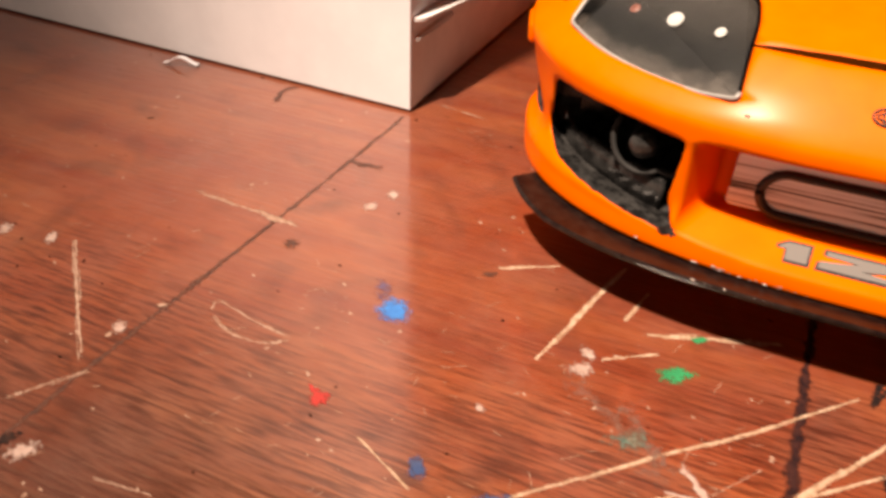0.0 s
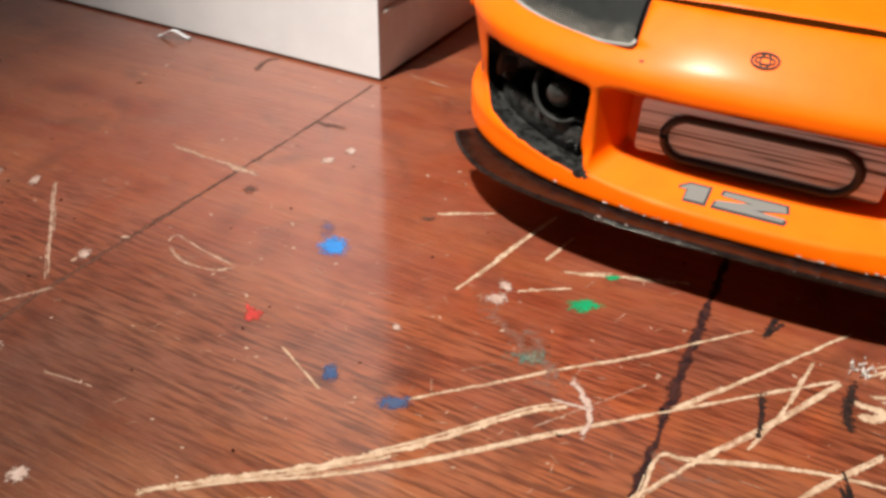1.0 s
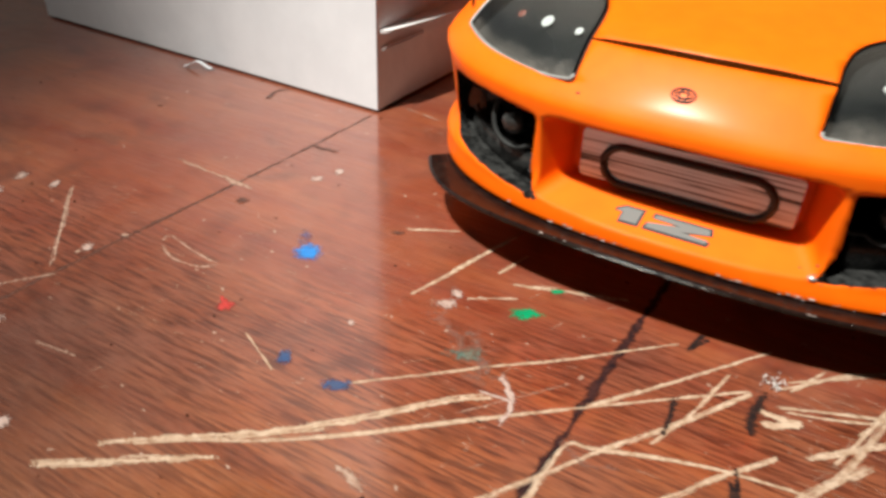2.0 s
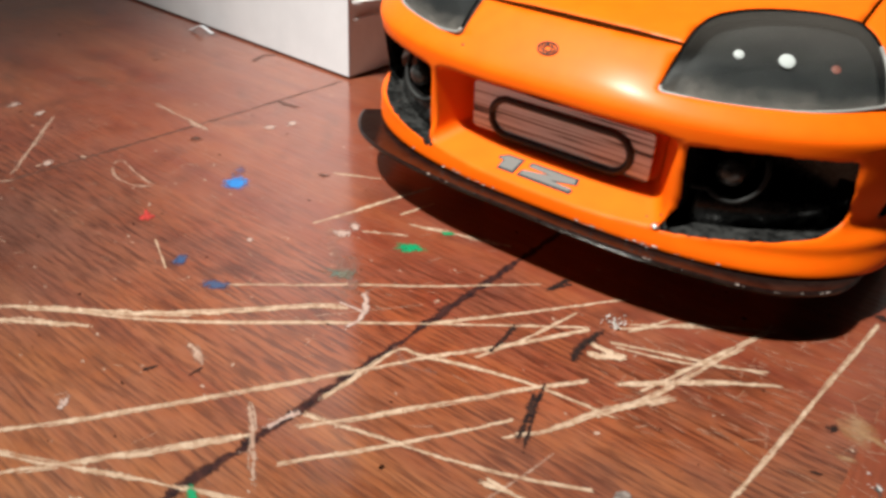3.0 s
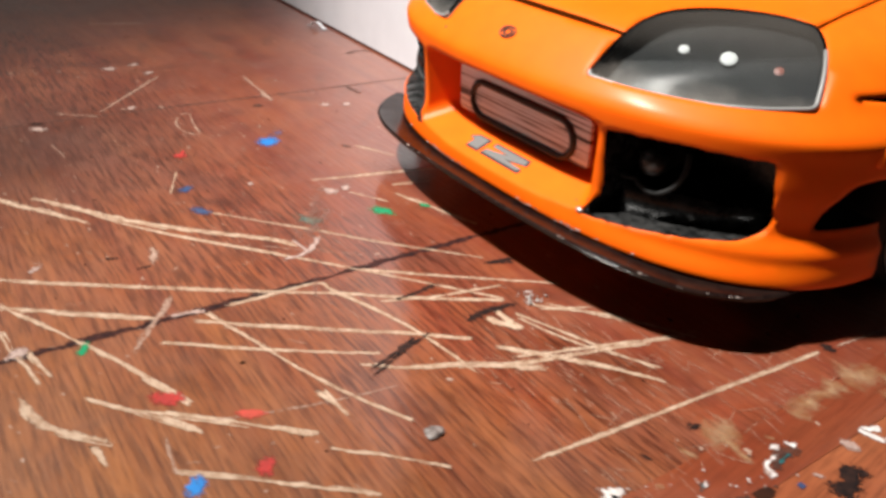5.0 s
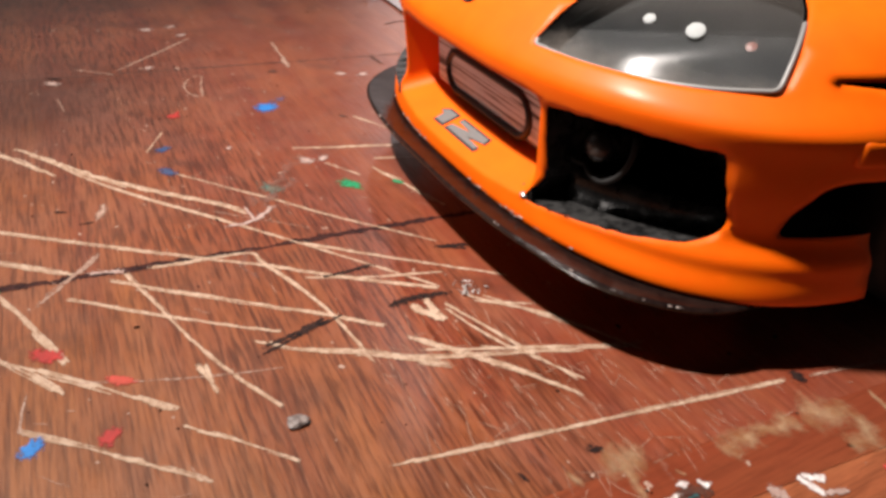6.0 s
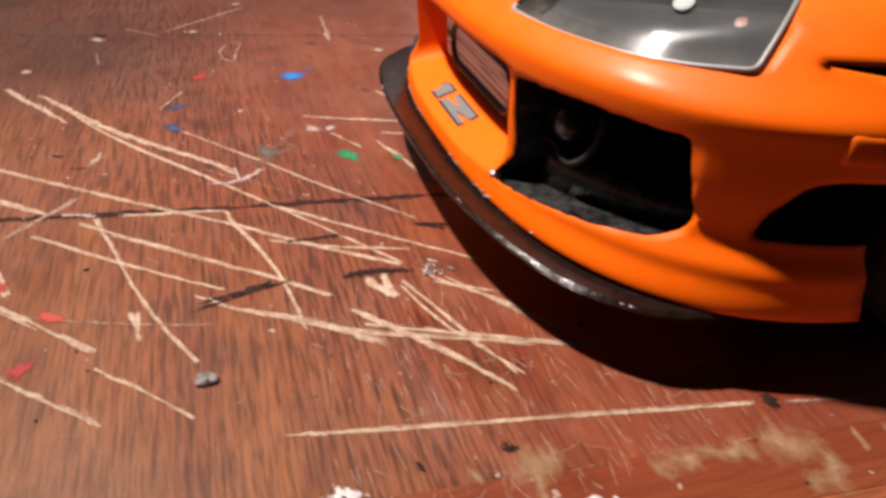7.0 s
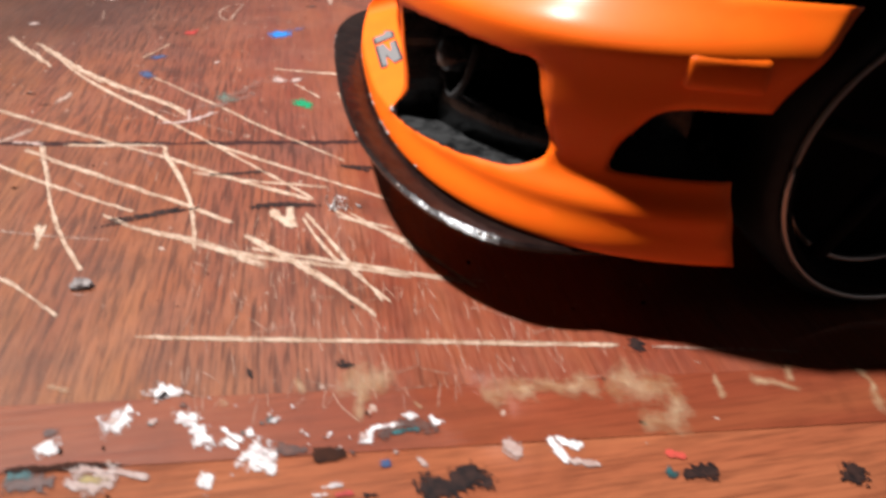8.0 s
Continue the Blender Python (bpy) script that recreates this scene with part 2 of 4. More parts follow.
def prism(points, way, ahead, behind):
    """A solid: the polygon of 3D points swept along a way, from ahead of it to behind it."""
    bm = bmesh.new()
    d = Vector(way).normalized()
    a = [bm.verts.new(Vector(p) + d * ahead) for p in points]
    b = [bm.verts.new(Vector(p) - d * behind) for p in points]
    n = len(a)
    bm.faces.new(a)
    bm.faces.new(b[::-1])
    for i in range(n):
        bm.faces.new((a[i], b[i], b[(i + 1) % n], a[(i + 1) % n]))
    bmesh.ops.recalc_face_normals(bm, faces=bm.faces)
    return bm


def rounded(points, r=0.001, steps=4):
    """The closed polygon with its corners rounded off."""
    out, n = [], len(points)
    for i in range(n):
        a, b, c = Vector(points[i - 1]), Vector(points[i]), Vector(points[(i + 1) % n])
        p, q = b + (a - b).normalized() * min(r, (a - b).length * 0.45), b + (c - b).normalized() * min(r, (c - b).length * 0.45)
        for k in range(steps + 1):
            t = k / steps
            out.append(p * (1 - t) ** 2 + b * 2 * t * (1 - t) + q * t * t)
    return out


def tube(points, radius, sides=8, closed=False):
    """A round bar through points."""
    bm = bmesh.new()
    pts = [Vector(p) for p in points]
    rings, n = [], len(pts)
    for i, p in enumerate(pts):
        a = pts[i - 1] if i or closed else pts[i]
        b = pts[(i + 1) % n] if i < n - 1 or closed else pts[i]
        q = (b - a).to_track_quat("Z", "Y")
        rings.append([bm.verts.new(p + q @ Vector((radius * math.cos(k * math.tau / sides), radius * math.sin(k * math.tau / sides), 0))) for k in range(sides)])
    for i in range(n if closed else n - 1):
        r, s = rings[i], rings[(i + 1) % n]
        for k in range(sides):
            bm.faces.new((r[k], r[(k + 1) % sides], s[(k + 1) % sides], s[k]))
    if not closed:
        bm.faces.new(rings[0][::-1])
        bm.faces.new(rings[-1])
    return bm


def lathe(profile, axis="x", seg=48):
    """Turns a profile of (radius, along) about an axis through the origin."""
    bm = bmesh.new()
    rings = []
    for r, h in profile:
        ring = []
        for k in range(seg):
            c, s = r * math.cos(k * math.tau / seg), r * math.sin(k * math.tau / seg)
            ring.append(bm.verts.new({"x": (h, c, s), "y": (c, h, s), "z": (c, s, h)}[axis]))
        rings.append(ring)
    for a, b in zip(rings, rings[1:]):
        for k in range(seg):
            bm.faces.new((a[k], a[(k + 1) % seg], b[(k + 1) % seg], b[k]))
    bmesh.ops.remove_doubles(bm, verts=bm.verts, dist=1e-6)
    bmesh.ops.recalc_face_normals(bm, faces=bm.faces)
    return bm


def carve(ob, cutter_bm, mat, operation="DIFFERENCE"):
    """Cuts a solid out of a mesh object for good; the cut faces take the material."""
    cutter = link_mesh("cutter", cutter_bm, mat, False)
    mod = ob.modifiers.new("cut", "BOOLEAN")
    mod.object, mod.operation, mod.solver, mod.material_mode = cutter, operation, "EXACT", "TRANSFER"
    for attempt in range(5):
        bpy.context.view_layer.update()
        done = bpy.data.meshes.new_from_object(ob.evaluated_get(bpy.context.evaluated_depsgraph_get()))
        if operation != "DIFFERENCE" or len(done.polygons) > 0.8 * len(ob.data.polygons):
            break
        cutter.location = (0.000013 * (attempt + 1), 0.000017 * (attempt + 1), 0.000011 * (attempt + 1))
    ob.modifiers.clear()
    old, ob.data = ob.data, done
    bpy.data.meshes.remove(old)
    mesh = cutter.data
    bpy.data.objects.remove(cutter)
    bpy.data.meshes.remove(mesh)


# ---- room ----
def room():
    t, x0, x1, y0, y1, z0, z1 = 0.1, -0.86, 3.4, -3.4, 0.76, -0.75, 1.85
    # unseen walls; north and west added pale as reflectors, the others dark
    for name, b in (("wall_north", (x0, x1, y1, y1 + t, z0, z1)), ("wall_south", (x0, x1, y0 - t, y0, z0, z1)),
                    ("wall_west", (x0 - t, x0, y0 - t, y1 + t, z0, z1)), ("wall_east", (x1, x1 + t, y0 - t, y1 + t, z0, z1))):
        tagged(link_mesh(name, box_bm(*b), BOUNCE_WALL if name in ("wall_north", "wall_west") else LIGHT_CUT_WALL, False), "plain room wall out of view, pale or dark to steer bounced light", "wall", kind="structure")
    tagged(link_mesh("floor", box_bm(x0 - t, x1 + t, y0 - t, y1 + t, z0 - t, z0), FLOOR, False), "brown wooden floor below the table", "floor", kind="structure")
    tagged(link_mesh("ceiling", box_bm(x0 - t, x1 + t, y0 - t, y1 + t, z1, z1 + t), LIGHT_CUT_WALL, False), "plain dark ceiling out of view, kept dark to limit bounced light", "ceiling", kind="structure")


room()

# ---- table ----
def edge_x(y):
    return 0.0655 + 0.050 * y


table = thing("wooden_table", "red-brown varnished wooden table, scratched and paint-stained", "table")


def build_table():
    y0, y1 = -0.55, 0.65
    wide = 0.0080
    top = [(-0.75, y0, 0), (edge_x(y0) - wide, y0, 0), (edge_x(y1) - wide, y1, 0), (-0.75, y1, 0)]
    band = [(edge_x(y0) - wide + 0.00001, y0, 0), (edge_x(y0), y0, 0), (edge_x(y1), y1, 0), (edge_x(y1) - wide + 0.00001, y1, 0)]
    part("border_band", prism(band, (0, 0, 1), 0.0, 0.022), BORDER, table, "golden-brown veneer band along the edge", False)
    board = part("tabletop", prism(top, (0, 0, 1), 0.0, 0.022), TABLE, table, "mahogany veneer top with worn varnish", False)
    g, w = 0.00003, 0.024
    side = [(edge_x(y0) + g, y0, -0.00004), (edge_x(y0) + w, y0, -0.00004), (edge_x(y1) + w, y1, -0.00004), (edge_x(y1) + g, y1, -0.00004)]
    bm = prism(side, (0, 0, 1), 0.0, 0.022)
    bmesh.ops.bevel(bm, geom=bm.edges[:], offset=0.0001, segments=2, affect="EDGES", profile=0.5)
    part("edge_strip", bm, EDGE_WOOD, table, "solid wood edge strip, chipped and stained")
    for x in (-0.72, -0.02):
        for y in (-0.52, 0.56):
            part("leg", box_bm(x, x + 0.05, y, y + 0.05, -0.75, -0.022, 0.004), EDGE_WOOD, table)
    return board


board = build_table()


# ---- model car ----
LEVELS = (  # height, front y, half width, corner power, rise towards the back
    (0.0113, 0.0032, 0.0514, 3.0, -0.070), (0.0116, 0.0019, 0.0527, 2.9, -0.070), (0.0128, 0.0018, 0.0531, 2.8, -0.060), (0.0145, 0.0020, 0.0532, 2.64, -0.040), (0.0160, 0.0021, 0.0532, 2.6, -0.020), (0.0185, 0.0033, 0.0520, 2.6, 0.0),
    (0.0240, 0.0029, 0.0526, 2.6, 0.0), (0.0285, 0.0024, 0.0533, 2.5, 0.0), (0.0312, 0.0022, 0.0541, 2.45, 0.015), (0.0322, 0.0025, 0.0540, 2.42, 0.022), (0.0330, 0.0030, 0.0535, 2.38, 0.030), (0.0345, 0.0043, 0.0522, 2.3, 0.05),
    (0.0372, 0.0072, 0.0508, 2.25, 0.08), (0.0398, 0.0106, 0.0486, 2.15, 0.12), (0.0415, 0.0150, 0.0440, 2.1, 0.15), (0.0425, 0.0205, 0.0340, 2.1, 0.17),
    (0.0432, 0.0250, 0.0200, 2.1, 0.19), (0.0435, 0.0265, 0.0000, 2.1, 0.19))
CAR_LENGTH = 0.252
AXLE_F, AXLE_R, AXLE_Z = 0.0582, 0.200, 0.0192


def catmull(rows, t):
    i = min(int(t), len(rows) - 2)
    f = t - i
    p = [np.array(rows[min(max(i + k, 0), len(rows) - 1)]) for k in (-1, 0, 1, 2)]
    return 0.5 * (2 * p[1] + (p[2] - p[0]) * f + (2 * p[0] - 5 * p[1] + 4 * p[2] - p[3]) * f * f + (3 * p[1] - p[0] - 3 * p[2] + p[3]) * f ** 3)


def outline(z, yf, w, p, rise, nf=30, ns=26, nr=16):
    """Half a plan outline of the body at one level, from the nose round the side to the tail."""
    deep_f, deep_r, yr = 0.042, 0.03, CAR_LENGTH - (yf - 0.0024) * 0.6
    w = max(w, 0.0)
    pts = []
    for i in range(nf + 1):
        a = math.pi / 2 * i / nf
        pts.append((w * math.sin(a) ** (2 / p), yf + deep_f * (1 - math.cos(a) ** (2 / p))))
    y0, y1 = yf + deep_f, yr - deep_r
    for i in range(1, ns):
        y = y0 + (y1 - y0) * i / ns
        waist = 0.0012 * math.sin(math.pi * (y - y0) / (y1 - y0))
        pts.append((max(w - waist, 0) if w else 0, y))
    for i in range(nr + 1):
        a = math.pi / 2 * (1 - i / nr)
        pts.append((w * math.sin(a) ** (2 / 2.8), yr - deep_r * (1 - math.cos(a) ** (2 / 2.8))))
    return [(x, y, z + rise * max(min(y - yf, 0.062), 0)) for x, y in pts]


def body_bm(steps=4):
    bm = bmesh.new()
    rings = []
    for k in range((len(LEVELS) - 1) * steps + 1):
        lev = catmull(LEVELS, k / steps)
        half = outline(*lev)
        other = outline(lev[0], lev[1], lev[2], min(lev[3], 2.45), lev[4])
        ring = [bm.verts.new(p) for p in half] + [bm.verts.new((-x, y, z)) for x, y, z in other[-2:0:-1]]
        rings.append(ring)
    n = len(rings[0])
    for a, b in zip(rings, rings[1:]):
        for i in range(n):
            bm.faces.new((a[i], a[(i + 1) % n], b[(i + 1) % n], b[i]))
    bm.faces.new(rings[0][::-1])
    bmesh.ops.remove_doubles(bm, verts=bm.verts, dist=2e-6)
    bmesh.ops.dissolve_degenerate(bm, dist=1e-6, edges=bm.edges[:])
    bmesh.ops.recalc_face_normals(bm, faces=bm.faces)
    return bm


def smooth_rim(points):
    """The closed polygon with its sharp corners rounded a little and its blunt ones drawn out into curves."""
    out, n = [], len(points)
    for i in range(n):
        a, b, c = Vector(points[i - 1]), Vector(points[i]), Vector(points[(i + 1) % n])
        sharp = (b - a).angle(c - b) > radians(40)
        p, q = (b + (e - b).normalized() * min(0.0009 if sharp else 1.0, (e - b).length * 0.48) for e in (a, c))
        for k in range(5):
            t = k / 4
            out.append(p * (1 - t) ** 2 + b * 2 * t * (1 - t) + q * t * t)
    return out


def lamp_outline(side):
    """The rim of a headlight; the car's right one is a little narrower at its inner edge."""
    return smooth_rim([(x * side - (0.0019 if side < 0 and x < 0.0182 else 0.0), y, z + (0.0006 if side < 0 and x < 0.0182 else 0.0)) for x, y, z in HEADLIGHT])


def both(points, side):
    return [(x * side, y, z) for x, y, z in points]


HEADLIGHT = ((0.0166, 0.0058, 0.0345), (0.0240, 0.0074, 0.0342), (0.0327, 0.0110, 0.0344), (0.0390, 0.0154, 0.0349), (0.0438, 0.0203, 0.0358), (0.0420, 0.0236, 0.0395),
             (0.0390, 0.0274, 0.0425), (0.0355, 0.0300, 0.0437), (0.0295, 0.0296, 0.0440), (0.0220, 0.0262, 0.0436), (0.0176, 0.0212, 0.0428), (0.0166, 0.0160, 0.0415), (0.0168, 0.0105, 0.0390))
LIGHT_WAY = (0.30, -0.55, 0.78)


def jagged(points, amount, step=0.0009):
    """The closed polygon with a hand-painted, uneven edge."""
    out = []
    for a, b in zip(points, points[1:] + points[:1]):
        a, b = Vector(a), Vector(b)
        n = max(1, int((b - a).length / step))
        for i in range(n):
            p = a.lerp(b, i / n)
            out.append(p + Vector((noise.noise(p * 1500), 0, noise.noise(p * 1500 + Vector((9, 3, 5))))) * amount)
    return out


def groove(path, widths, up, above, below):
    """A thin solid that follows a path, to cut a gap or a channel with."""
    bm = bmesh.new()
    up = Vector(up).normalized()
    pts = [Vector(p) for p in path]
    rings = []
    for i, p in enumerate(pts):
        along = (pts[min(i + 1, len(pts) - 1)] - pts[max(i - 1, 0)]).normalized()
        side = along.cross(up).normalized() * widths[i] / 2
        rings.append([bm.verts.new(p + q) for q in (side + up * above, -side + up * above, -side - up * below, side - up * below)])
    for a, b in zip(rings, rings[1:]):
        for k in range(4):
            bm.faces.new((a[k], a[(k + 1) % 4], b[(k + 1) % 4], b[k]))
    bm.faces.new(rings[0][::-1])
    bm.faces.new(rings[-1])
    bmesh.ops.recalc_face_normals(bm, faces=bm.faces)
    return bm


def middle_intake():
    """The solid that hollows the nose out between the air ducts: a sloping floor, and walls that close in."""
    bm = bmesh.new()
    rings = []
    for y in (-0.004, 0.0112):
        w, z0, z1 = 0.0222 - (y - 0.0044) * 0.6, 0.0142 + (y - 0.002) * 0.435, 0.0299
        sec = rounded([(-w, y, z0), (w, y, z0), (w * 0.99, y, z1 - 0.0006), (0, y, z1), (-w * 0.99, y, z1 - 0.0006)], 0.0022, 5)
        rings.append([bm.verts.new(p) for p in sec])
    n = len(rings[0])
    for i in range(n):
        bm.faces.new((rings[0][i], rings[0][(i + 1) % n], rings[1][(i + 1) % n], rings[1][i]))
    bm.faces.new(rings[0])
    bm.faces.new(rings[1][::-1])
    bmesh.ops.recalc_face_normals(bm, faces=bm.faces)
    return bm


def build_car():
    car = thing("model_car", "bright orange die-cast sports car model standing on the scratched table", "model car")
    body = part("body", body_bm(), ORANGE, car, "glossy orange painted car body with ragged black-painted air ducts")
    for side in (-1, 1):
        carve(body, prism(lamp_outline(side), (LIGHT_WAY[0] * side, LIGHT_WAY[1], LIGHT_WAY[2]), 0.02, 0.0027), REFLECTOR)
    carve(body, middle_intake(), ORANGE)
    carve(body, groove([(x, 0.0116 + 3.2 * x * x, 0.0407) for x in (-0.0184, -0.012, -0.006, 0, 0.006, 0.012, 0.0172)], [0.0008] * 7, (0, 0.55, 0.83), 0.004, 0.0012), SHADED_GAP)
    for side in (-1, 1):
        duct = [(0.0216, 0, 0.0145), (0.0300, 0, 0.0153), (0.0380, 0, 0.0161), (0.0420, 0, 0.0167), (0.0438, 0, 0.0181), (0.0445, 0, 0.0204), (0.0436, 0, 0.0290), (0.0330, 0, 0.0293), (0.0230, 0, 0.0286), (0.0237, 0, 0.0190)]
        carve(body, prism(jagged(rounded(both(duct, side), 0.0008, 2), 0.00022), (0, -1, 0), 0.02, 0.0235), BLACK)
        vent = rounded(both([(0.05, 0.0226, 0.0188), (0.05, 0.0231, 0.0222), (0.05, 0.0256, 0.0260), (0.05, 0.0285, 0.0267), (0.05, 0.0450, 0.0267), (0.05, 0.0450, 0.0189)], side), 0.0012)
        carve(body, prism(vent, (side, 0, 0), 0.02, 0.009), BLACK)
        for y, r in ((AXLE_F, 0.0236), (AXLE_R, 0.0236)):
            arch = [(side * 0.05, y + r * math.cos(a * math.tau / 64), AXLE_Z + r * math.sin(a * math.tau / 64)) for a in range(64)]
            carve(body, prism(arch, (side, 0, 0), 0.02, 0.02), BLACK)
        carve(body, groove(both([(0.0474, 0.0262, 0.0371), (0.0500, 0.0315, 0.0371), (0.0532, 0.0450, 0.0369)], side), (0.0002, 0.0009, 0.0010), (side, -0.3, 0.1), 0.004, 0.0012), SEAM)
        carve(body, groove(both([(0.0360, 0.0300, 0.0436), (0.0361, 0.0387, 0.0452), (0.0365, 0.0520, 0.0475), (0.0372, 0.0700, 0.0500)], side), [0.0005] * 4, (0, -0.15, 1), 0.006, 0.0010), SEAM)
        carve(body, groove(both([(0.0390, 0.0090, 0.0141), (0.0445, 0.0138, 0.0142), (0.0492, 0.0205, 0.0138)], side), (0.0002, 0.0010, 0.0003), (0.75 * side, -0.66, 0.1), 0.003, 0.0004), ORANGE)
        vent_face = rounded(both([(0.0243, 0.0446, 0.04655), (0.0296, 0.0430, 0.0463), (0.0330, 0.0446, 0.0464), (0.0335, 0.0600, 0.0487), (0.0215, 0.0600, 0.0490)], side), 0.001, 3)
        part("hood_vent", prism(vent_face, (0, -0.15, 1), 0.0002, 0.003), BLACK, car, "flat black hood vent", False)
        marker = part("side_marker", box_bm(-0.0009, 0.0007, -0.0038, 0.0038, -0.0019, 0.0015, 0.0007, 4), ORANGE, car)
        marker.matrix_basis = pose(side * 0.0521, 0.0304, 0.0307, 0, 0, -side * 17)
    return car, body


car, car_body = build_car()


def lens(side):
    """The cover of a headlight: a skin on the body's own curve inside the lamp's rim."""
    way = Vector((LIGHT_WAY[0] * side, LIGHT_WAY[1], LIGHT_WAY[2])).normalized()
    ring = lamp_outline(side)
    centre = sum(ring, Vector()) / len(ring)
    whole = body_bm()
    tree = BVHTree.FromBMesh(whole)
    whole.free()

    def laid(p):
        hit = tree.ray_cast(p + way * 0.02, -way)[0]
        return (hit or p) + way * 0.0001

    bm = bmesh.new()
    mid = bm.verts.new(laid(centre))
    last = None
    for k in range(1, 11):
        here = [bm.verts.new(laid(centre.lerp(p, k / 10))) for p in ring]
        for i in range(len(ring)):
            j = (i + 1) % len(ring)
            if last:
                bm.faces.new((last[i], here[i], here[j], last[j]))
            else:
                bm.faces.new((mid, here[i], here[j]))
        last = here
    bmesh.ops.recalc_face_normals(bm, faces=bm.faces)
    bm.faces.ensure_lookup_table()
    if bm.faces[0].normal.dot(way) < 0:
        bmesh.ops.reverse_faces(bm, faces=bm.faces)
    return bm


def build_headlights():
    for side in (-1, 1):
        ring = lamp_outline(side)
        rim = part("headlight", tube(ring[:32], 0.00030, 8), BEZEL, car, "clear headlight with round white lamps in a dark bowl")
        part("rim_gap", tube(ring[31:] + ring[:1], 0.00022, 6), SEAM, rim, "dark gap along the hood")
        glass = part("lens", lens(side), LENS, rim, "clear plastic headlight cover, dusty below, a pale reflection tinted into its top")
        glass.visible_shadow = False
        shell = glass.modifiers.new("thickness", "SOLIDIFY")
        shell.thickness, shell.offset, shell.use_rim = 0.0004, -1, False
        for at, r, m in (((0.0229, 0.0188, 0.0385), 0.00075, BULB), ((0.0293, 0.0207, 0.0386), 0.00112, BULB), ((0.0355, 0.0240, 0.0380), 0.0009, RED_LENS)):
            q = Vector((LIGHT_WAY[0] * side, LIGHT_WAY[1], LIGHT_WAY[2])).to_track_quat("Z", "Y").to_matrix().to_4x4()
            for profile, what, look_of in ((((0, -0.0016), (r * 0.5, -0.0016), (r * 0.5, -0.0003), (0, -0.0003)), "bulb_socket", REFLECTOR),
                                           (((0, -0.0003), (r * 1.05, -0.0003), (r * 1.05, -0.0001), (r * 0.8, 0.0), (0, 0.0001)), "bulb", m)):
                b = lathe(profile, "z", 20)
                bmesh.ops.transform(b, matrix=Matrix.Translation((at[0] * side, at[1], at[2])) @ q, verts=b.verts)
                part(what, b, look_of, rim, "", False)


build_headlights()


def duct_step(side):
    """The raised inner floor of an air duct, with a rounded front edge."""
    line = ((0.0246, 0.0090), (0.0290, 0.0106), (0.0335, 0.0130), (0.0375, 0.0158), (0.0410, 0.0190), (0.0432, 0.0222))
    bm = bmesh.new()
    rings = []
    for k in range(21):
        x, y = catmull(line, k / 20 * 5)
        w = 0.00018 * noise.noise((x * 900, 3.1, side))
        rings.append([bm.verts.new((x * side, y + dy + w, z + w)) for dy, z in ((0.0, 0.0146), (0.0002, 0.0188), (0.0006, 0.0196), (0.0013, 0.0199), (0.0023, 0.0197), (0.0028, 0.0190), (0.0030, 0.0146))])
    for a, b in zip(rings, rings[1:]):
        for i in range(7):
            bm.faces.new((a[i], a[(i + 1) % 7], b[(i + 1) % 7], b[i]))
    bm.faces.new(rings[0])
    bm.faces.new(rings[-1][::-1])
    bmesh.ops.recalc_face_normals(bm, faces=bm.faces)
    return bm


def build_ducts():
    for side in (-1, 1):
        fog = Vector((0.0287 * side, 0.0092, 0.0246))
        lampb = lathe(((0, 0.006), (0.0019, 0.006), (0.0021, 0.0), (0.0019, -0.0007), (0.0012, -0.0012), (0, -0.0014)), "y", 24)
        bmesh.ops.translate(lampb, verts=lampb.verts, vec=fog)
        part("fog_lamp", lampb, BLACK, car, "round black-painted fog lamp deep in the duct")
        arc = [fog + Vector((-0.0066 * side, 0.0004, -0.0036)), fog + Vector((-0.0048 * side, 0.0004, -0.0041))]
        arc += [fog + Vector((0.0046 * math.cos(a) * side, 0.0018 - 0.0014 * math.sin(-a), 0.0047 * math.sin(a))) for a in [radians(d) for d in range(235, 400, 11)]]
        part("lamp_ring", tube(arc, 0.00042, 8), RUBBER, car)
        part("duct_shelf", duct_step(side), BLACK, car)


build_ducts()


def paint_run(side):
    """Black paint that ran raggedly over the lower edge of a duct on to the orange bumper."""
    bm = bmesh.new()
    last = None
    for k in range(91):
        t = k / 90
        x = 0.0212 + 0.0100 * t
        top = 0.0149 + 0.0009 * t
        foot = math.exp(-((x - 0.0228) / 0.0011) ** 2)
        drip = (1 - t) ** 0.5 * 0.0003 + 0.0006 * max(noise.noise((x * 700, side * 3.0, 1.0)), 0) + 0.0005 * noise.noise((x * 2400, side, 5.0)) + (0.0006 if side < 0 else 0.0004) * foot
        here = []
        for z in (top + 0.0007, top - 0.4 * drip, top - max(drip, 0.0001)):
            ok, near, nor, _ = car_body.closest_point_on_mesh(Vector((x * side, 0.004 + 9 * max(x - 0.020, 0) ** 2, z)))
            here.append(bm.verts.new(near + nor * 0.00006))
        if last:
            for i in range(2):
                bm.faces.new((last[i], last[i + 1], here[i + 1], here[i]))
        last = here
    bmesh.ops.recalc_face_normals(bm, faces=bm.faces)
    return bm


for side in (-1, 1):
    part("paint_run", paint_run(side), BLACK, car, "ragged black paint run on the bumper")


def lip_at(a, out):
    """A place on the front lip: an angle round the nose (minus on the car's right), and how far out of its rim; it rises outwards at the middle."""
    b = abs(a)
    x = (0.0526 + out) * math.sin(b) ** (2 / 2.8)
    y = -0.0026 - out + 0.040 * (1 - math.cos(b) ** (2 / 2.8))
    lift = 0.0014 * max(1 - (b / 0.75) ** 2, 0) * max(1 + out / 0.006, 0)
    return Vector((math.copysign(x, a), y, 0.0110 + lift - 0.0008 * (b / 1.13) ** 2))


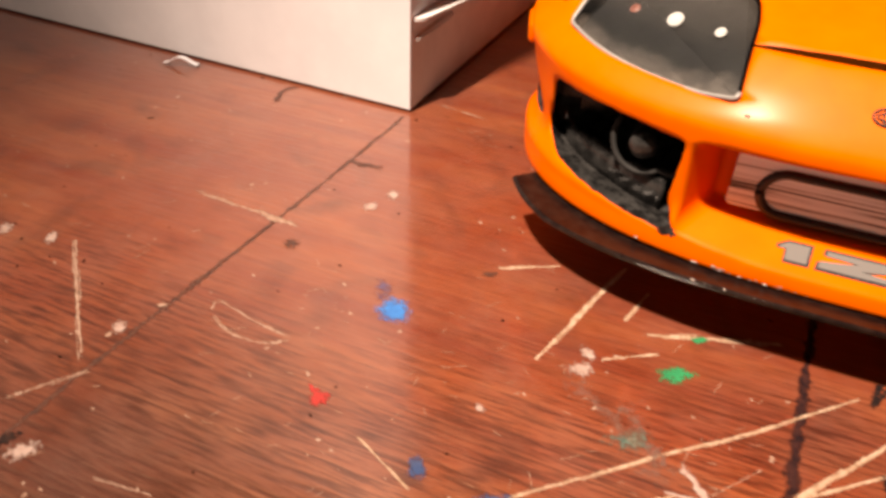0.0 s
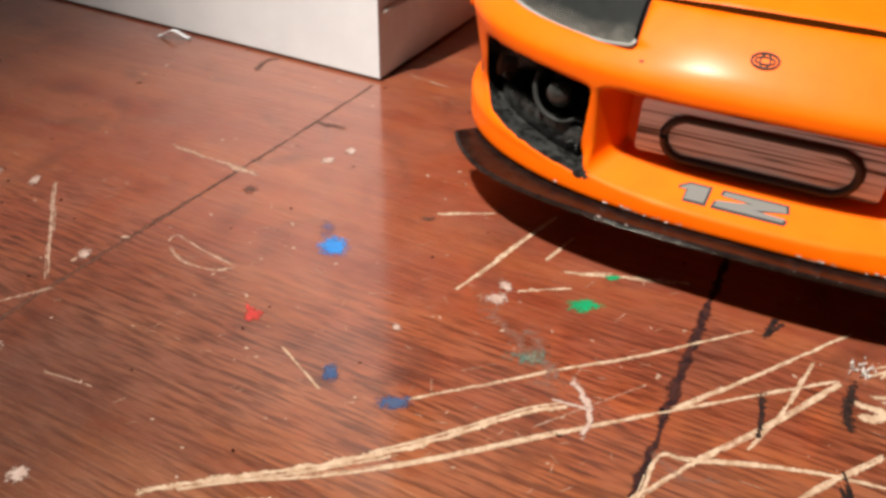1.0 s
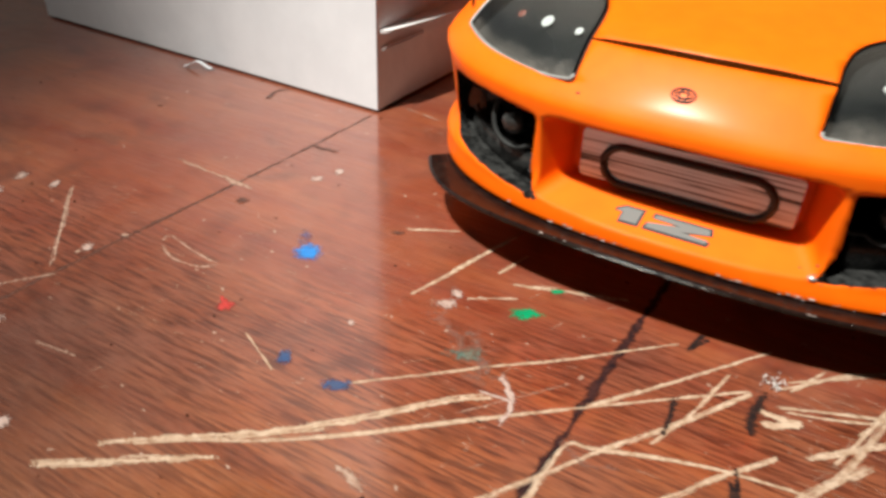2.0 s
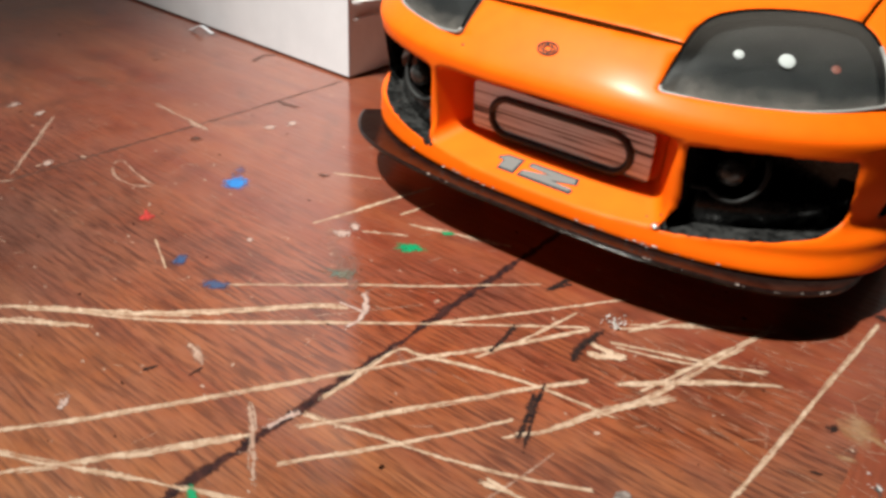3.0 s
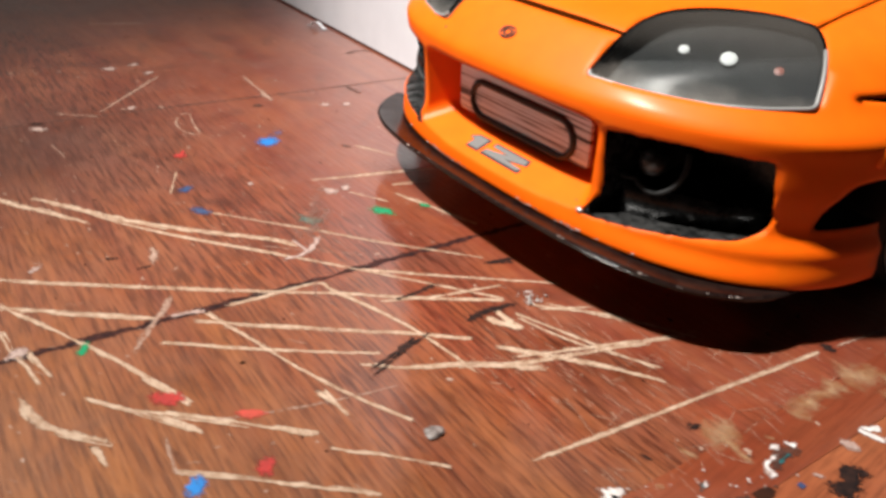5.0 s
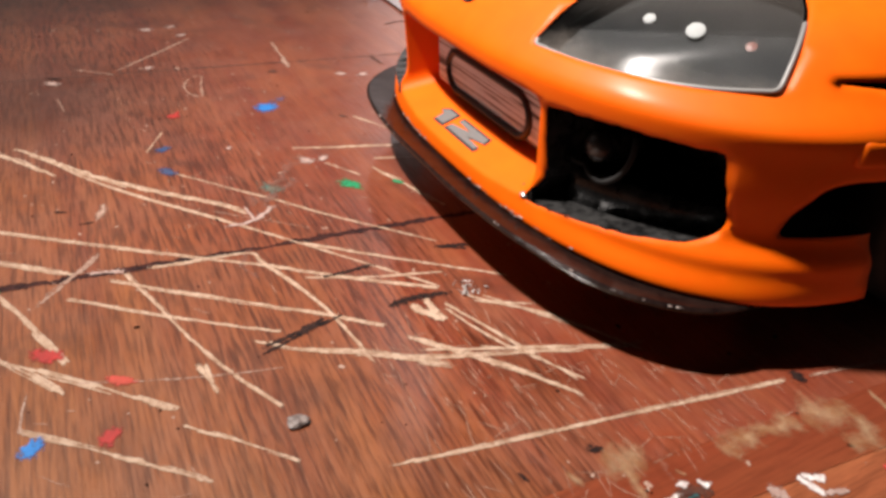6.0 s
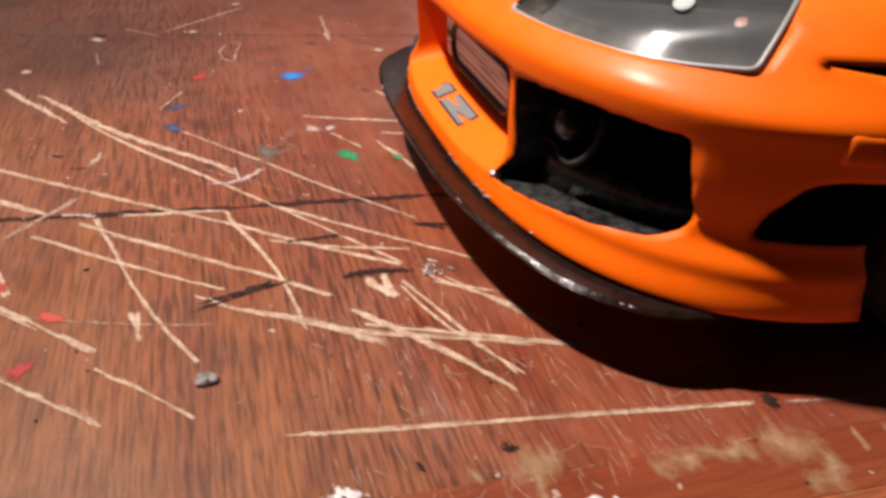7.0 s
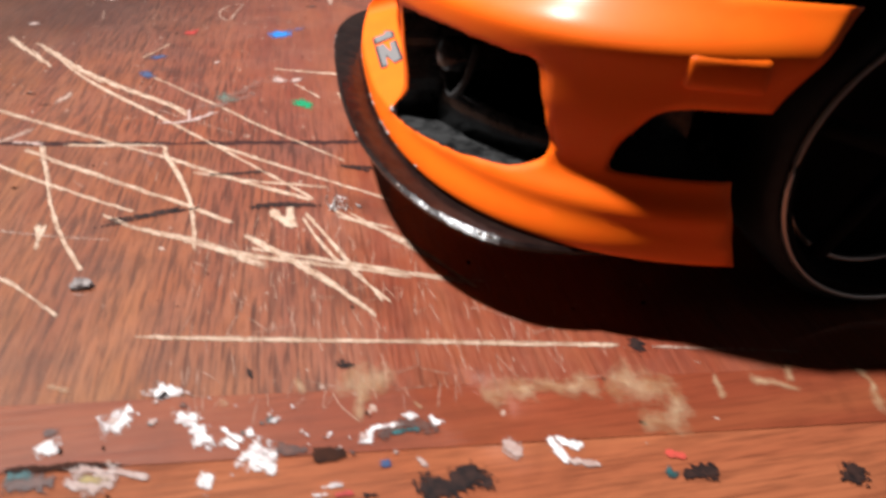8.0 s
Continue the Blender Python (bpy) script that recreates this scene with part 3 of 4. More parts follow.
def build_splitter():
    """The black lip under the bumper: a thin flat plate that follows the nose."""
    bm = bmesh.new()
    rings = []
    for out, dz in ((-0.0080, 0.0), (-0.0055, 0.0), (-0.003, 0.0), (-0.0004, 0.0001), (0.0, -0.0002), (-0.0002, -0.0008), (-0.0080, -0.0010)):
        row = []
        for i in range(-34, 35):
            a = math.pi / 2 * (0.72 if i < 0 else 0.96) * i / 34
            taper = 0.0 if i < 0 else min(max((a - 1.0) / 0.5, 0), 1)
            p = lip_at(a, out - 0.0030 * taper * taper * (3 - 2 * taper))
            p.z += dz + noise.noise((p.x * 120, out * 90, 2)) * 0.00010
            row.append(bm.verts.new(p))
        rings.append(row)
    for a, b in zip(rings, rings[1:] + rings[:1]):
        for i in range(68):
            bm.faces.new((a[i], a[i + 1], b[i + 1], b[i]))
    for e in (0, 68):
        bm.faces.new([r[e] for r in rings])
    bmesh.ops.recalc_face_normals(bm, faces=bm.faces)
    lip = part("splitter", bm, LIP, car, "glossy black flat front lip, scuffed along its edge", False)
    chips = random.Random(4)
    knocks = ((-0.19, 0.03), (-0.08, 0.03), (0.126, 0.018), (0.30, 0.05), (0.66, 0.05), (0.85, 0.07), (1.0, 0.04))  # where the nose has been bumped, and how widely
    for k in range(130):
        a = chips.gauss(*knocks[k % 7]) if k % 9 else chips.uniform(-0.6, 1.0)
        a = min(max(a, -0.95), 1.15)
        p = lip_at(a, -0.0001)
        if k % 5 > 0:
            ok, p, nor, _ = car_body.closest_point_on_mesh(lip_at(a, -0.0036) + Vector((0, 0, chips.uniform(-0.0002, 0.0007))))
        ahead = lip_at(a + 0.02, -0.0001) - lip_at(a - 0.02, -0.0001)
        c = bmesh.new()
        r = 0.00004 + 0.00017 * chips.random() ** 2.2
        bmesh.ops.create_icosphere(c, subdivisions=1, radius=r)
        for v in c.verts:
            v.co = Vector((v.co.x * chips.uniform(1.0, 3.2), v.co.y * chips.uniform(0.6, 1.4), v.co.z * chips.uniform(0.5, 1.1)))
        bmesh.ops.transform(c, matrix=Matrix.Translation(p) @ Matrix.Rotation(math.atan2(ahead.y, ahead.x), 4, "Z"), verts=c.verts)
        part("paint_chip", c, CHIP, lip)


build_splitter()


def build_wheels():
    for y in (AXLE_F, AXLE_R):
        for side in (-1, 1):
            tyre = lathe(((0.0140, -0.006), (0.0176, -0.0062), (0.0186, -0.005), (0.0188, 0), (0.0186, 0.005), (0.0176, 0.0062), (0.0168, 0.0060), (0.0168, 0.0), (0.0140, -0.004)), "x", 56)
            wheel = part("wheel", tyre, RUBBER, car, "black rubber tyre on a dark rim")
            wheel.location = (side * 0.0445, y, AXLE_Z)
            rim = part("rim", lathe(((0.0166, 0.0061), (0.0163, 0.0066), (0.0156, 0.0060), (0.0150, 0.0020), (0.0130, -0.001), (0.0, -0.001)), "x", 56), DARK_RIM, wheel)
            lipr = part("rim_lip", tube([(0.0065, 0.0169 * math.cos(k * math.tau / 64), 0.0169 * math.sin(k * math.tau / 64)) for k in range(64)], 0.00034, 6, True), CHROME, wheel, "thin polished rim lip")
            disc = part("brake_disc", lathe(((0.0139, 0.0026), (0.0142, 0.0028), (0.0145, 0.0026), (0.0145, 0.0016), (0.0139, 0.0016), (0.0139, 0.0026)), "x", 48), CHROME, wheel, "thin bright disc edge inside the rim")
            for o in (rim, lipr, disc):
                o.scale = (side, 1, 1)
            for k in range(5):
                a = k * math.tau / 5 + 0.3
                s = tube([(side * 0.003, 0.002 * math.cos(a), 0.002 * math.sin(a)), (side * 0.0045, 0.0145 * math.cos(a), 0.0145 * math.sin(a))], 0.0012, 6)
                part("spoke", s, DARK_RIM, wheel)


build_wheels()


def build_cabin():
    levels = ((0.046, 0.070, 0.200, 0.0445), (0.054, 0.076, 0.195, 0.0425), (0.062, 0.088, 0.178, 0.0375), (0.068, 0.100, 0.160, 0.0335), (0.0705, 0.108, 0.150, 0.028), (0.0712, 0.120, 0.140, 0.015))
    bm = bmesh.new()
    rings = []
    for z, y0, y1, w in levels:
        ring = []
        for k in range(40):
            a = k * math.tau / 40
            c, s = math.cos(a), math.sin(a)
            ring.append(bm.verts.new((w * math.copysign(abs(c) ** 0.45, c), (y0 + y1) / 2 + (y1 - y0) / 2 * math.copysign(abs(s) ** 0.6, s), z)))
        rings.append(ring)
    for j, (a, b) in enumerate(zip(rings, rings[1:])):
        for k in range(40):
            f = bm.faces.new((a[k], a[(k + 1) % 40], b[(k + 1) % 40], b[k]))
            f.material_index = 0 if j < 3 else 1
    bm.faces.new(rings[-1]).material_index = 1
    part("cabin", bm, [GLASS_DARK, ORANGE], car, "tinted cabin windows under an orange roof")


build_cabin()


def build_plate():
    x0, x1, z0, z1 = -0.0163, 0.0170, 0.0186, 0.0270
    face = rounded([(x0, 0.0092, z0), (x1, 0.0092, z0), (x1, 0.0086, z1), (x0, 0.0086, z1)], 0.0009, 4)
    plate = part("number_plate", prism(face, (0, -1, 0), 0.0002, 0.0006), PLATE_PAPER, car, "striped paper plate with a black drawn oval", False)
    cx, cz, a, b = 0.0006, 0.0219, 0.0130, 0.0033
    ring = []
    for k in range(64):
        t = k * math.tau / 64
        c, q = math.cos(t), math.sin(t)
        ring.append((cx + (a - b) * (1 if c > 0 else -1) + b * c, 0.0090 - (cz + b * q - z0) * 0.064, cz + b * q))
    part("drawn_oval", tube(ring, 0.00070, 6, True), DECAL_BLACK, plate, "thick black oval line")


build_plate()


FIGURES = {"1": ((0.22, 0), (0.94, 0), (1.0, 1.0), (0.30, 1.0), (0.0, 0.74), (0.0, 0.60), (0.24, 0.62)),
           "2": ((0, 0), (0.97, 0), (1.0, 0.26), (0.55, 0.33), (1.0, 0.60), (0.97, 1.0), (0.10, 1.0), (0.08, 0.72), (0.52, 0.66), (0.02, 0.38))}


def glyph(fig, x0, x1, y0, y1):
    """A flat racing figure, fitted into a box."""
    return prism([(x0 + (x1 - x0) * u, y0 + (y1 - y0) * w, 0) for u, w in FIGURES[fig]], (0, 0, 1), 0.00003, 0.0003)


def build_decals():
    tilt = math.atan(0.435)
    for fig, x0, x1 in (("1", -0.0080, -0.0042), ("2", -0.0030, 0.0065)):
        for mat, grow, lift, nm in ((DECAL_BLACK, 0.00040, 0.00006, "figure_outline"), (DECAL_GREY, 0.0, 0.00014, "figure")):
            d = part(nm, glyph(fig, x0 - grow, x1 + grow, -0.0014 - grow, 0.0014 + grow), mat, car, "", False)
            d.matrix_basis = pose(0, 0.0053, 0.01564 + lift, math.degrees(tilt), 0, 0)
    # oval badge on the nose
    for a, b, r in ((0.00165, 0.0011, 0.00017), (0.0006, 0.0010, 0.00013), (0.0012, 0.0005, 0.00013)):
        ring = []
        for k in range(40):
            t = k * math.tau / 40
            p = Vector((-0.0019 + a * math.cos(t), 0.0061 + 0.7 * b * math.sin(t), 0.0362 + 0.7 * b * math.sin(t)))
            ok, near, nor, _ = car_body.closest_point_on_mesh(p)
            ring.append(near + nor * 0.00008)
        part("badge", tube(ring, r, 5, True), BADGE, car, "small dark oval badge outline")
    for p, r, mat in (((-0.0168, 0.0051, 0.0334), 0.00035, BADGE), ((0.0205, 0.0040, 0.0170), 0.0003, BADGE), ((0.0195, 0.0046, 0.0163), 0.00025, BADGE), ((0.0216, 0.0030, 0.0149), 0.0006, CHROME)):
        ok, near, nor, _ = car_body.closest_point_on_mesh(Vector(p))
        c = bmesh.new()
        bmesh.ops.create_icosphere(c, subdivisions=2, radius=r)
        bmesh.ops.scale(c, verts=c.verts, vec=(1.3, 1, 0.7))
        bmesh.ops.translate(c, verts=c.verts, vec=near - nor * r * 0.55)
        part("paint_chip", c, mat, car)


build_decals()
car.location.z = -0.0004


# ---- white box ----
def build_box():
    x1, y0, w, d, h = -0.0822, 0.0463, 0.135, 0.17, 0.17
    box = thing("white_box", "white cardboard box with an open side flap", "box", (x1, y0, 0))
    box.rotation_euler.z = radians(-2.2)
    t = 0.0008
    part("front_panel", box_bm(-w, 0, 0, t, 0.0006, h, 0.0002), PAPER, box, "white card panel", False)
    part("back_panel", box_bm(-w, 0, d - t, d, 0.0006, h, 0.0002), PAPER, box, "", False)
    part("side_panel", box_bm(-w, -w + t, t, d - t, 0.0006, h, 0.0002), PAPER, box, "", False)
    part("side_panel", box_bm(-t, 0, t, d - t, 0.0006, h, 0.0002), CARD_IN, box, "", False)
    tab = rounded([(-0.0006, 0.0008, 0), (0.0022, 0.0020, 0), (0.0052, 0.0180, 0), (0.0070, 0.0500, 0), (0.0060, 0.1000, 0), (-0.0006, 0.1050, 0)], 0.002, 4)
    part("flap", prism([(p[0], p[1], 0.0203) for p in tab], (0, 0, 1), 0.0004, 0.0003), CARD_IN, box, "white tuck flap standing out of the open side", False)
    low = rounded([(-0.0006, 0.0012, 0), (0.0008, 0.0020, 0), (0.0016, 0.0100, 0), (0.0012, 0.0190, 0), (-0.0006, 0.0210, 0)], 0.001, 3)
    part("flap", prism([(p[0], p[1], 0.0158) for p in low], (0, 0, 1), 0.0003, 0.0003), CARD_IN, box, "", False)
    part("bottom_panel", box_bm(-w + t, -t, t, d - t, 0.0006, 0.0006 + t), PAPER, box, "", False)
    part("top_panel", box_bm(-w, 0, 0, d, h + 0.0002, h + 0.001, 0.0002), PAPER, box, "", False)


build_box()


# ---- marks on the table ----
def ragged(name, a, b, scale, rough=0.5, amount=0.9, grain=2600.0, inner=0.70, cover=1.0):
    """A mark that thins out unevenly towards its rim; its UV tells how far from the middle a place lies."""
    m, nt, p = material(name, a, rough)
    v = coords(nt)
    n1 = noise_of(nt, v, scale, 5.0, 0.62)
    link(nt, mix(nt, ramp(nt, n1, (0.4, grey(0)), (0.62, grey(1))), a, b), p.inputs["Base Color"])
    uv = nt.nodes.new("ShaderNodeUVMap")
    far = nt.nodes.new("ShaderNodeVectorMath")
    far.operation = "LENGTH"
    link(nt, uv.outputs[0], far.inputs[0])
    edge = noise_of(nt, v, grain, 4.0, 0.7)
    add = nt.nodes.new("ShaderNodeMath")
    add.operation, add.inputs[1].default_value = "MULTIPLY_ADD", amount * 2
    link(nt, edge, add.inputs[0])
    link(nt, far.outputs["Value"], add.inputs[2])
    half = nt.nodes.new("ShaderNodeMath")
    half.operation, half.inputs[1].default_value = "MULTIPLY", 0.5
    link(nt, add.outputs[0], half.inputs[0])
    link(nt, ramp(nt, half.outputs[0], ((inner + amount) / 2, grey(cover)), ((0.88 + amount) / 2, grey(0))), p.inputs["Alpha"])
    return m


RAW = ragged("raw_wood_scratch", (0.39, 0.28, 0.20), (0.26, 0.16, 0.10), 600.0, 0.8, 1.15, 2000.0, 0.58)
RAW_FAINT = ragged("worn_varnish", (0.31, 0.205, 0.155), (0.20, 0.105, 0.07), 600.0, 0.6, 1.4, 1800.0, 0.3)
WORN = ragged("bare_worn_wood", (0.40, 0.26, 0.15), (0.29, 0.14, 0.06), 350.0, 0.5, 0.9, 600.0, -0.6, 0.85)
HAIR = ragged("hairline", (0.36, 0.22, 0.16), (0.26, 0.13, 0.08), 700.0, 0.6, 0.9, 1500.0, 0.2)
INK = ragged("black_marker", (0.010, 0.007, 0.007), (0.030, 0.015, 0.012), 800.0, 0.5, 1.4, 1700.0, 0.55)
RULED = ragged("ruled_marker", (0.012, 0.006, 0.007), (0.040, 0.014, 0.012), 600.0, 0.5, 1.0, 1300.0, 0.35)
RULED_FAINT = ragged("faded_ruled_marker", (0.045, 0.019, 0.014), (0.090, 0.032, 0.019), 600.0, 0.45, 1.2, 1300.0, 0.2)
INK_FAINT = ragged("faded_marker", (0.045, 0.018, 0.013), (0.085, 0.030, 0.018), 700.0, 0.45, 1.3, 1700.0, 0.4)
DARK = ragged("chipped_hole", (0.02, 0.007, 0.004), (0.03, 0.01, 0.005), 700.0, 0.8, 0.6)
BLUE = ragged("blue_paint", (0.02, 0.16, 0.45), (0.016, 0.12, 0.36), 600.0, 0.4, 1.1, 1700.0, 0.45)
BLUE_FAINT = ragged("thin_blue_paint", (0.09, 0.07, 0.14), (0.14, 0.06, 0.06), 500.0, 0.4, 1.3, 1300.0, 0.3, 0.7)
NAVY = ragged("navy_paint", (0.024, 0.048, 0.12), (0.04, 0.055, 0.11), 500.0, 0.4, 1.1, 1700.0, 0.45)
GREEN = ragged("green_paint", (0.008, 0.20, 0.08), (0.008, 0.16, 0.065), 600.0, 0.4, 1.1, 1700.0, 0.45)
GREEN_FAINT = ragged("thin_green_paint", (0.07, 0.125, 0.105), (0.12, 0.085, 0.06), 500.0, 0.4, 1.3, 1300.0, 0.1)
TEAL = ragged("teal_paint", (0.02, 0.09, 0.095), (0.015, 0.035, 0.035), 900.0, 0.4, 1.3, 1500.0, 0.3)
RED = ragged("red_paint", (0.34, 0.026, 0.022), (0.25, 0.024, 0.02), 600.0, 0.4, 1.0, 1500.0, 0.5)
RED_FAINT = ragged("thin_red_paint", (0.40, 0.05, 0.035), (0.30, 0.05, 0.03), 600.0, 0.4, 0.8)
YELLOW = ragged("yellow_paint", (0.26, 0.19, 0.055), (0.22, 0.13, 0.04), 600.0, 0.4, 1.3, 1200.0, 0.0)
CREAM = ragged("cream_paint", (0.34, 0.25, 0.22), (0.27, 0.17, 0.14), 500.0, 0.5, 1.2, 1500.0, 0.4)
WHITE = ragged("white_paint", (0.66, 0.63, 0.61), (0.34, 0.28, 0.27), 900.0, 0.5, 1.3, 1100.0, 0.3)
SPECK = speckled("dust", (0.32, 0.22, 0.17), (0.22, 0.12, 0.08), 500.0, 0.7)
CRUMB = speckled("grey_crumb", (0.09, 0.072, 0.066), (0.22, 0.18, 0.165), 1500.0, 0.55)
LINT = material("lint", (0.5, 0.47, 0.45), 0.6)[0]
SMEAR = ragged("milky_smear", (0.19, 0.105, 0.085), (0.165, 0.075, 0.05), 500.0, 0.6, 1.5, 900.0, -0.6, 0.7)
for ink in (INK, RULED, DARK):
    ink.node_tree.nodes["Principled BSDF"].inputs["Specular IOR Level"].default_value = 0.12
layer = [0.000012]


def on_table(name, bm, mat, label=""):
    return part(name, bm, mat, board, label, False)


def kind_of(mat):
    """The name and label of a mark, by what it is made of."""
    what = mat.name.replace("_", " ")
    if "marker" in what:
        return "ink_stroke", what + " stroke on the varnish"
    if "paint" in what or "smear" in what:
        return "paint_smear", "dried " + what + " on the varnish"
    if "worn wood" in what:
        return "worn_patch", "patch worn down to pale bare wood"
    return ("scratch", "dark chip in the wood") if mat == DARK else ("scratch", "pale scratch through the varnish")


def strand(bm, told, rows, length, t0, t1, width, aside, rng):
    """One ragged strip along a stretch of a line."""
    n = max(6, min(int(length * (t1 - t0) / 0.45), 150))
    last = None
    for i in range(n + 1):
        t = t0 + (t1 - t0) * i / n
        q = catmull(rows, t * (len(rows) - 1))
        q2 = catmull(rows, min(t + 0.01, 1) * (len(rows) - 1)) - catmull(rows, max(t - 0.01, 0) * (len(rows) - 1))
        across = np.array((-q2[1], q2[0])) / max(np.hypot(*q2), 1e-9)
        slow = 0.95 + 0.75 * noise.noise((q[0] * 0.35, q[1] * 0.35, width + aside))
        w = width * 0.56 * max(slow, 0.35)
        l, r = w * rng.uniform(0.85, 1.15), w * rng.uniform(0.85, 1.15)
        drift = aside + width * 0.25 * noise.noise((q[1] * 0.5, q[0] * 0.5, 7 + aside))
        end = max(0.0, 1 - min(i / n, 1 - i / n) * length * (t1 - t0) / min(3.5 * width, 0.25 * length * (t1 - t0)))
        here = []
        for d, far in ((l + drift, -1), (drift, 0), (drift - r, 1)):
            v = bm.verts.new(((q[0] + across[0] * d) / 1000, (q[1] + across[1] * d) / 1000, layer[0]))
            told[v] = (far, end)
            here.append(v)
        if last:
            bm.faces.new((last[0], last[1], here[1], here[0]))
            bm.faces.new((last[1], last[2], here[2], here[1]))
        last = here


def scratch(width, mat, *points):
    """A ragged strip along a line, with thinner ones beside it where it is a long gouge; millimetres."""
    layer[0] += 0.0000006
    rng = random.Random(len(bpy.data.meshes))
    pts = [Vector((x, y, 0)) for x, y in points]
    length = sum((b - a).length for a, b in zip(pts, pts[1:]))
    rows = [(p.x, p.y) for p in pts]
    bm = bmesh.new()
    uv = bm.loops.layers.uv.new("far")
    told = {}
    if mat in (RAW, RAW_FAINT) and length > 6 and width < 1.3:
        strand(bm, told, rows, length, 0, 1, width * 0.86, 0.0, rng)
        for k in range(2 + int(length / 14)):
            t0 = rng.uniform(-0.1, 0.75)
            layer[0] += 0.0000001
            strand(bm, told, rows, length, max(t0, 0.0), min(t0 + rng.uniform(0.15, 0.5), 1.0), width * rng.uniform(0.22, 0.42), width * rng.uniform(0.35, 0.62) * rng.choice((-1, 1)), rng)
    else:
        strand(bm, told, rows, length, 0, 1, width, 0.0, rng)
    for f in bm.faces:
        for c in f.loops:
            c[uv].uv = told[c.vert]
    bmesh.ops.recalc_face_normals(bm, faces=bm.faces)
    name, label = kind_of(mat)
    return on_table(name, bm, mat, label)


def spot(x, y, rx, ry, turn, mat):
    """An uneven dab of paint; millimetres and degrees."""
    layer[0] += 0.0000006
    rng = random.Random(len(bpy.data.meshes))
    seed, n = rng.uniform(0, 50), 28
    c, q = math.cos(radians(turn)), math.sin(radians(turn))
    bm = bmesh.new()
    uv = bm.loops.layers.uv.new("far")
    mid = bm.verts.new((x / 1000, y / 1000, layer[0]))
    told, ring = {mid: (0, 0)}, []
    for k in range(n):
        a = k * math.tau / n
        r = 1.3 + 0.5 * noise.noise((math.cos(a) * 1.3, math.sin(a) * 1.3, seed))
        u, v = rx * r * math.cos(a), ry * r * math.sin(a)
        p = bm.verts.new(((x + u * c - v * q) / 1000, (y + u * q + v * c) / 1000, layer[0]))
        told[p] = (math.cos(a), math.sin(a))
        ring.append(p)
    for k in range(n):
        f = bm.faces.new((mid, ring[k], ring[(k + 1) % n]))
        for lo in f.loops:
            lo[uv].uv = told[lo.vert]
    name, label = kind_of(mat)
    return on_table("ink_blot" if name == "ink_stroke" else "paint_spot", bm, mat, label.replace("stroke", "blot"))


# the two ruled marker lines
scratch(1.7, RULED, (1.3, 18.4), (-0.3, -10.9), (-1.4, -35.5), (-3.4, -66.6), (-4.4, -85.9))
scratch(1.1, RULED_FAINT, (-82.6, 44.5), (-83.8, 23.2), (-85.5, -1.2), (-88.2, -33.1), (-90.8, -72.7))
# pale scratches through the varnish
scratch(1.80, RAW_FAINT, (-173.8, -25.0), (-170.3, -13.6), (-166.7, -2.5))
scratch(0.91, RAW_FAINT, (-112.0, -19.0), (-106.2, -24.9), (-98.8, -32.0), (-90.5, -39.6))
scratch(0.68, RAW_FAINT, (-94.7, -49.4), (-88.1, -40.3))
scratch(1.12, RAW_FAINT, (-104.2, 0.9), (-95.8, 0.3), (-88.4, 0.3), (-80.9, -0.3))
scratch(1.80, RAW_FAINT, (-91.5, 0.7), (-85.1, -0.4), (-80.9, -0.3))
scratch(0.52, RAW_FAINT, (-81.2, -24.2), (-81.0, -22.0), (-74.3, -23.3), (-67.5, -24.1))
scratch(0.59, RAW_FAINT, (-67.3, -24.3), (-70.2, -26.5), (-75.8, -26.9), (-80.6, -24.8))
scratch(0.43, RAW_FAINT, (-75.7, -53.3), (-67.3, -52.3))
scratch(0.33, RAW, (-50.8, -35.3), (-41.7, -39.6))
scratch(0.74, RAW, (-34.7, -13.6), (-32.0, -3.9), (-27.2, 13.3))
scratch(0.62, RAW, (-46.6, 3.4), (-37.0, 8.6))
scratch(0.57, RAW, (-25.1, -0.4), (-22.8, 8.2))
scratch(0.40, RAW, (-26.3, -9.5), (-19.0, -4.8))
scratch(0.94, RAW, (-22.0, -2.0), (-13.6, 1.2), (-2.3, 4.9))
scratch(1.12, RAW, (-51.8, -61.8), (-45.0, -56.6), (-37.1, -50.8), (-27.2, -42.4), (-17.1, -31.5), (-12.0, -27.5))
scratch(0.62, RAW, (-45.0, -56.6), (-35.1, -51.0), (-24.5, -43.2), (-10.6, -31.1), (-0.0, -22.1), (18.8, -6.8))
scratch(0.62, RAW, (-0.7, -22.9), (8.9, -10.5), (20.1, 4.2))
scratch(1.15, RAW, (-55.7, -68.4), (-46.9, -62.3), (-36.6, -55.1))
scratch(0.46, RAW, (-31.0, -36.1), (-24.5, -30.3), (-14.3, -21.1), (-7.3, -15.4), (7.3, -1.7))
scratch(0.22, RAW_FAINT, (-15.2, -33.1), (-4.0, -19.2))
scratch(0.69, RAW, (-29.3, -76.3), (-22.7, -68.0), (-14.0, -55.6), (-4.8, -42.2), (4.4, -28.4), (10.4, -20.3), (19.1, -7.2))
scratch(0.57, RAW, (9.1, -24.5), (12.3, -16.8), (15.3, -4.7))
scratch(0.91, RAW, (-25.2, -81.9), (-18.5, -74.0), (-11.9, -65.7), (-3.1, -53.9))
scratch(0.74, RAW, (-0.2, -50.3), (10.7, -35.4), (17.3, -26.5), (24.4, -17.8))
scratch(0.80, RAW, (-25.4, -76.1), (-19.8, -73.5), (-8.8, -67.6), (2.2, -62.3), (10.2, -58.9), (16.6, -56.4))
scratch(0.78, RAW, (-1.6, -45.0), (-0.8, -36.8), (-0.1, -30.1), (2.6, -29.3))
